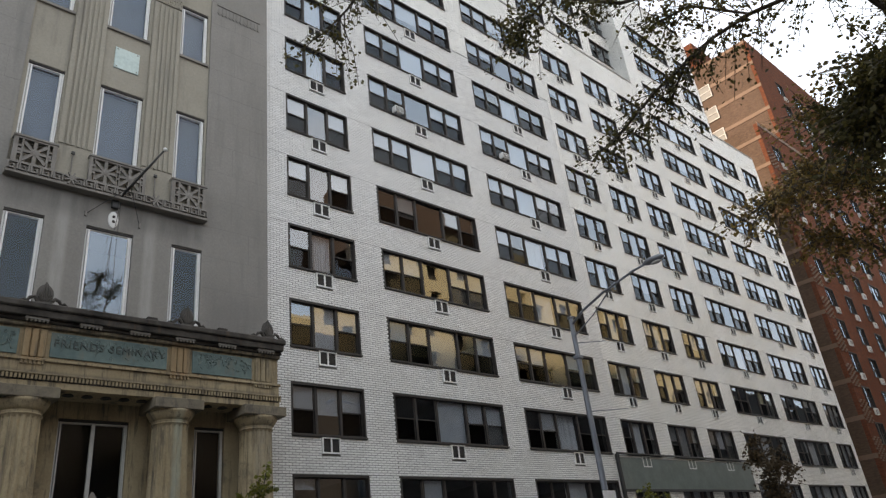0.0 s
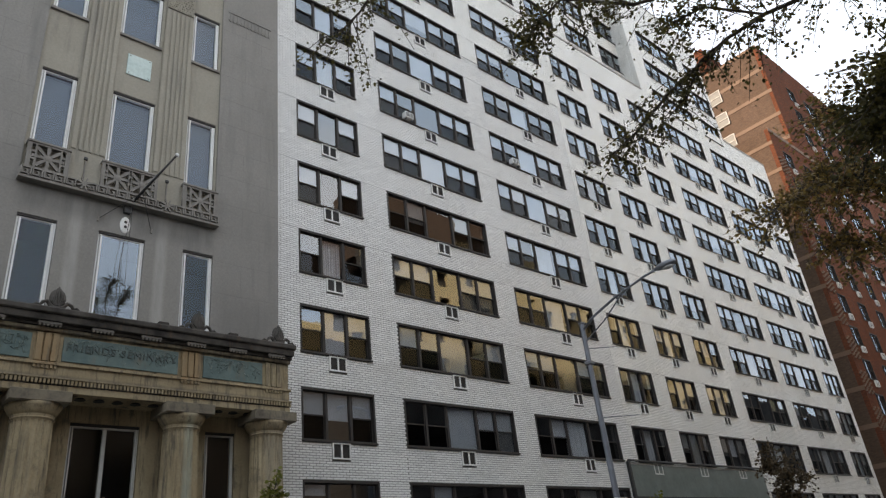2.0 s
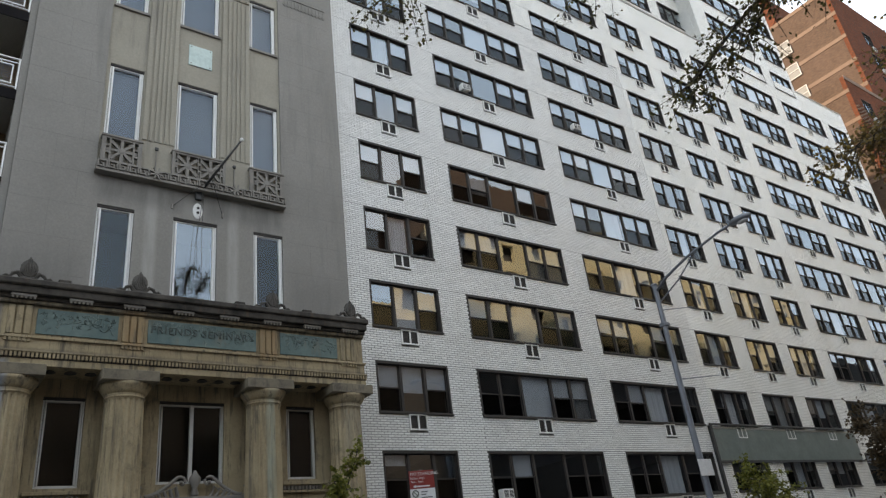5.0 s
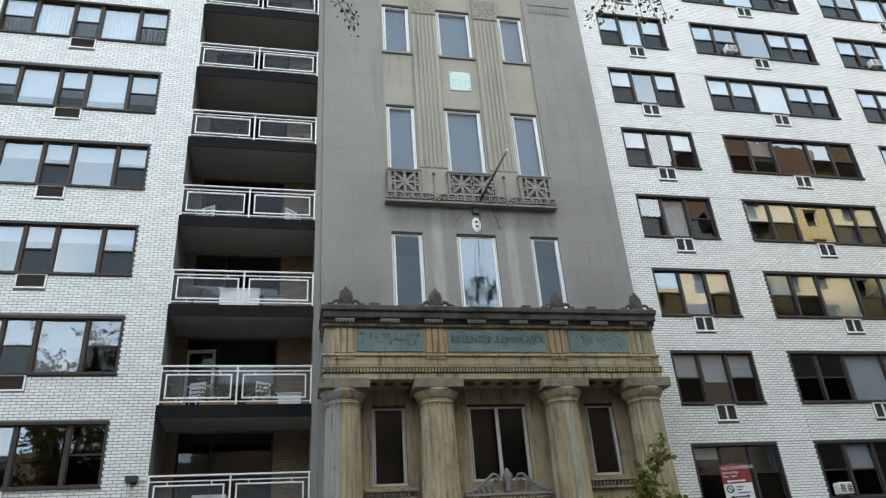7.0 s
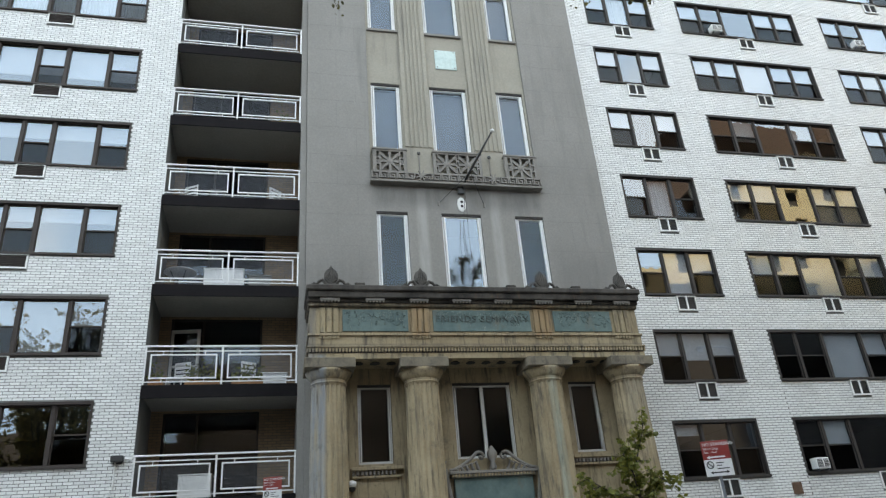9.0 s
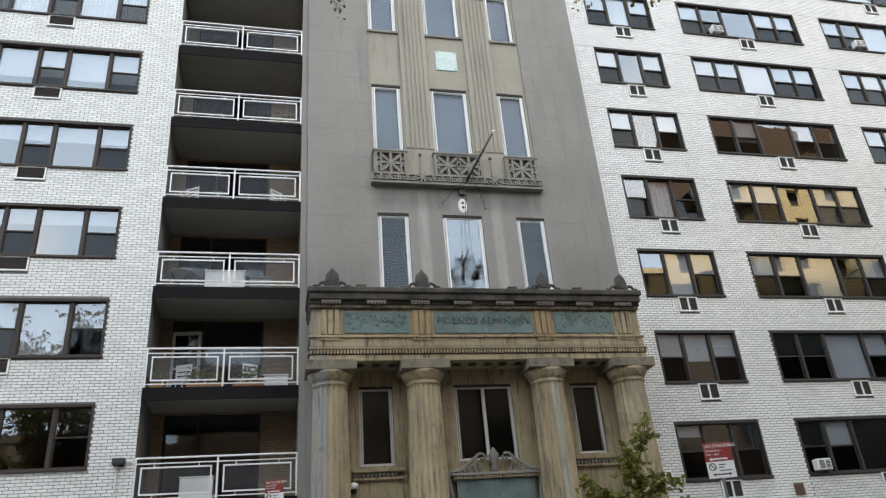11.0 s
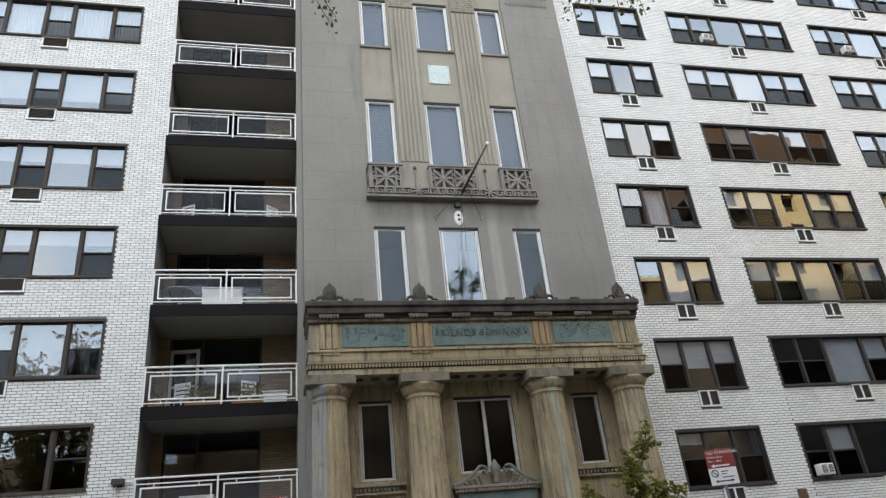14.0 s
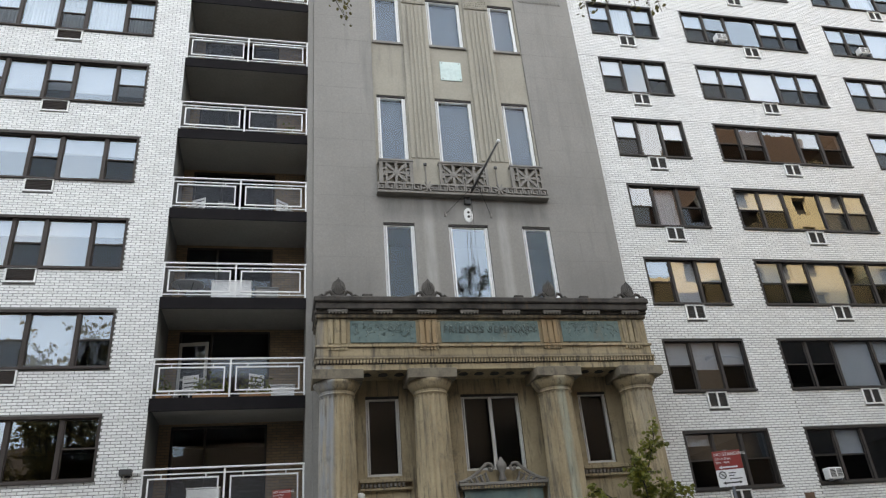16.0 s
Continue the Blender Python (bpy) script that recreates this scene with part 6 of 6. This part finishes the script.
tree("back_tree", "golden-leaved street tree across from the balconies",
     [(-9.5, -15.3, 0.0), (-9.5, -15.3, 3.0), (-9.4, -15.3, 6.0)],
     [([(-9.4, -15.3, 5.0), (-9.4 + dx * 0.55, -15.3 + dy * 0.55, 5.0 + (z - 5.0) * 0.6), (-9.4 + dx, -15.3 + dy, z)], 0.07) for dx, dy, z in crown_ends],
     85, 1.0, 18, 0.15, 15, M["leaf_gold"])
tree("back_tree", "golden-leaved street tree standing opposite the balconies",
     [(-3.4, -15.4, 0.0), (-3.4, -15.4, 4.0), (-3.3, -15.4, 8.0)],
     [([(-3.3, -15.4, 8.0), (-3.3 + dx, -15.4 + dy, 11.0 + dz), (-3.3 + dx * 1.7, -15.4 + dy * 1.5, 12.2 + dz * 1.6)], 0.07) for dx, dy, dz in ((0.9, 0, -0.4), (-0.9, 0.4, 0.2), (0, 0.5, 0.9), (0.6, -0.5, 0.6), (-0.8, -0.5, -0.2))],
     80, 0.9, 16, 0.14, 17, M["leaf_gold"])

# ---- single bricks of the pier between the first two window columns ----
near_wall = bpy.data.objects["wall_apartments_near"]
brick_meshes = {}


def single_brick(w):
    key = round(w, 3)
    if key not in brick_meshes:
        h, d, c = BH - BJ, 0.012, 0.003
        me4 = bpy.data.meshes.new("brick")
        me4.from_pydata([(0, 0, 0), (key, 0, 0), (key, 0, h), (0, 0, h), (c, -d, c), (key - c, -d, c), (key - c, -d, h - c), (c, -d, h - c)], [], [(4, 5, 6, 7), (0, 1, 5, 4), (1, 2, 6, 5), (2, 3, 7, 6), (3, 0, 4, 7)])
        me4.materials.append(M["white_brick_single"])
        brick_meshes[key] = me4
    return brick_meshes[key]


for j in range(PIER_ROWS):
    x = math.floor(PIER[0] / BL) * BL - (BL / 2 if j % 2 else 0)
    while x < PIER[1]:
        p, q2 = max(x, PIER[0]), min(x + BL - BJ, PIER[1])
        x += BL
        if q2 - p < 0.03:
            continue
        ob = new("brick", single_brick(q2 - p))
        ob.parent = near_wall
        ob.location = (p, 0.012, PIER[2] + j * BH)
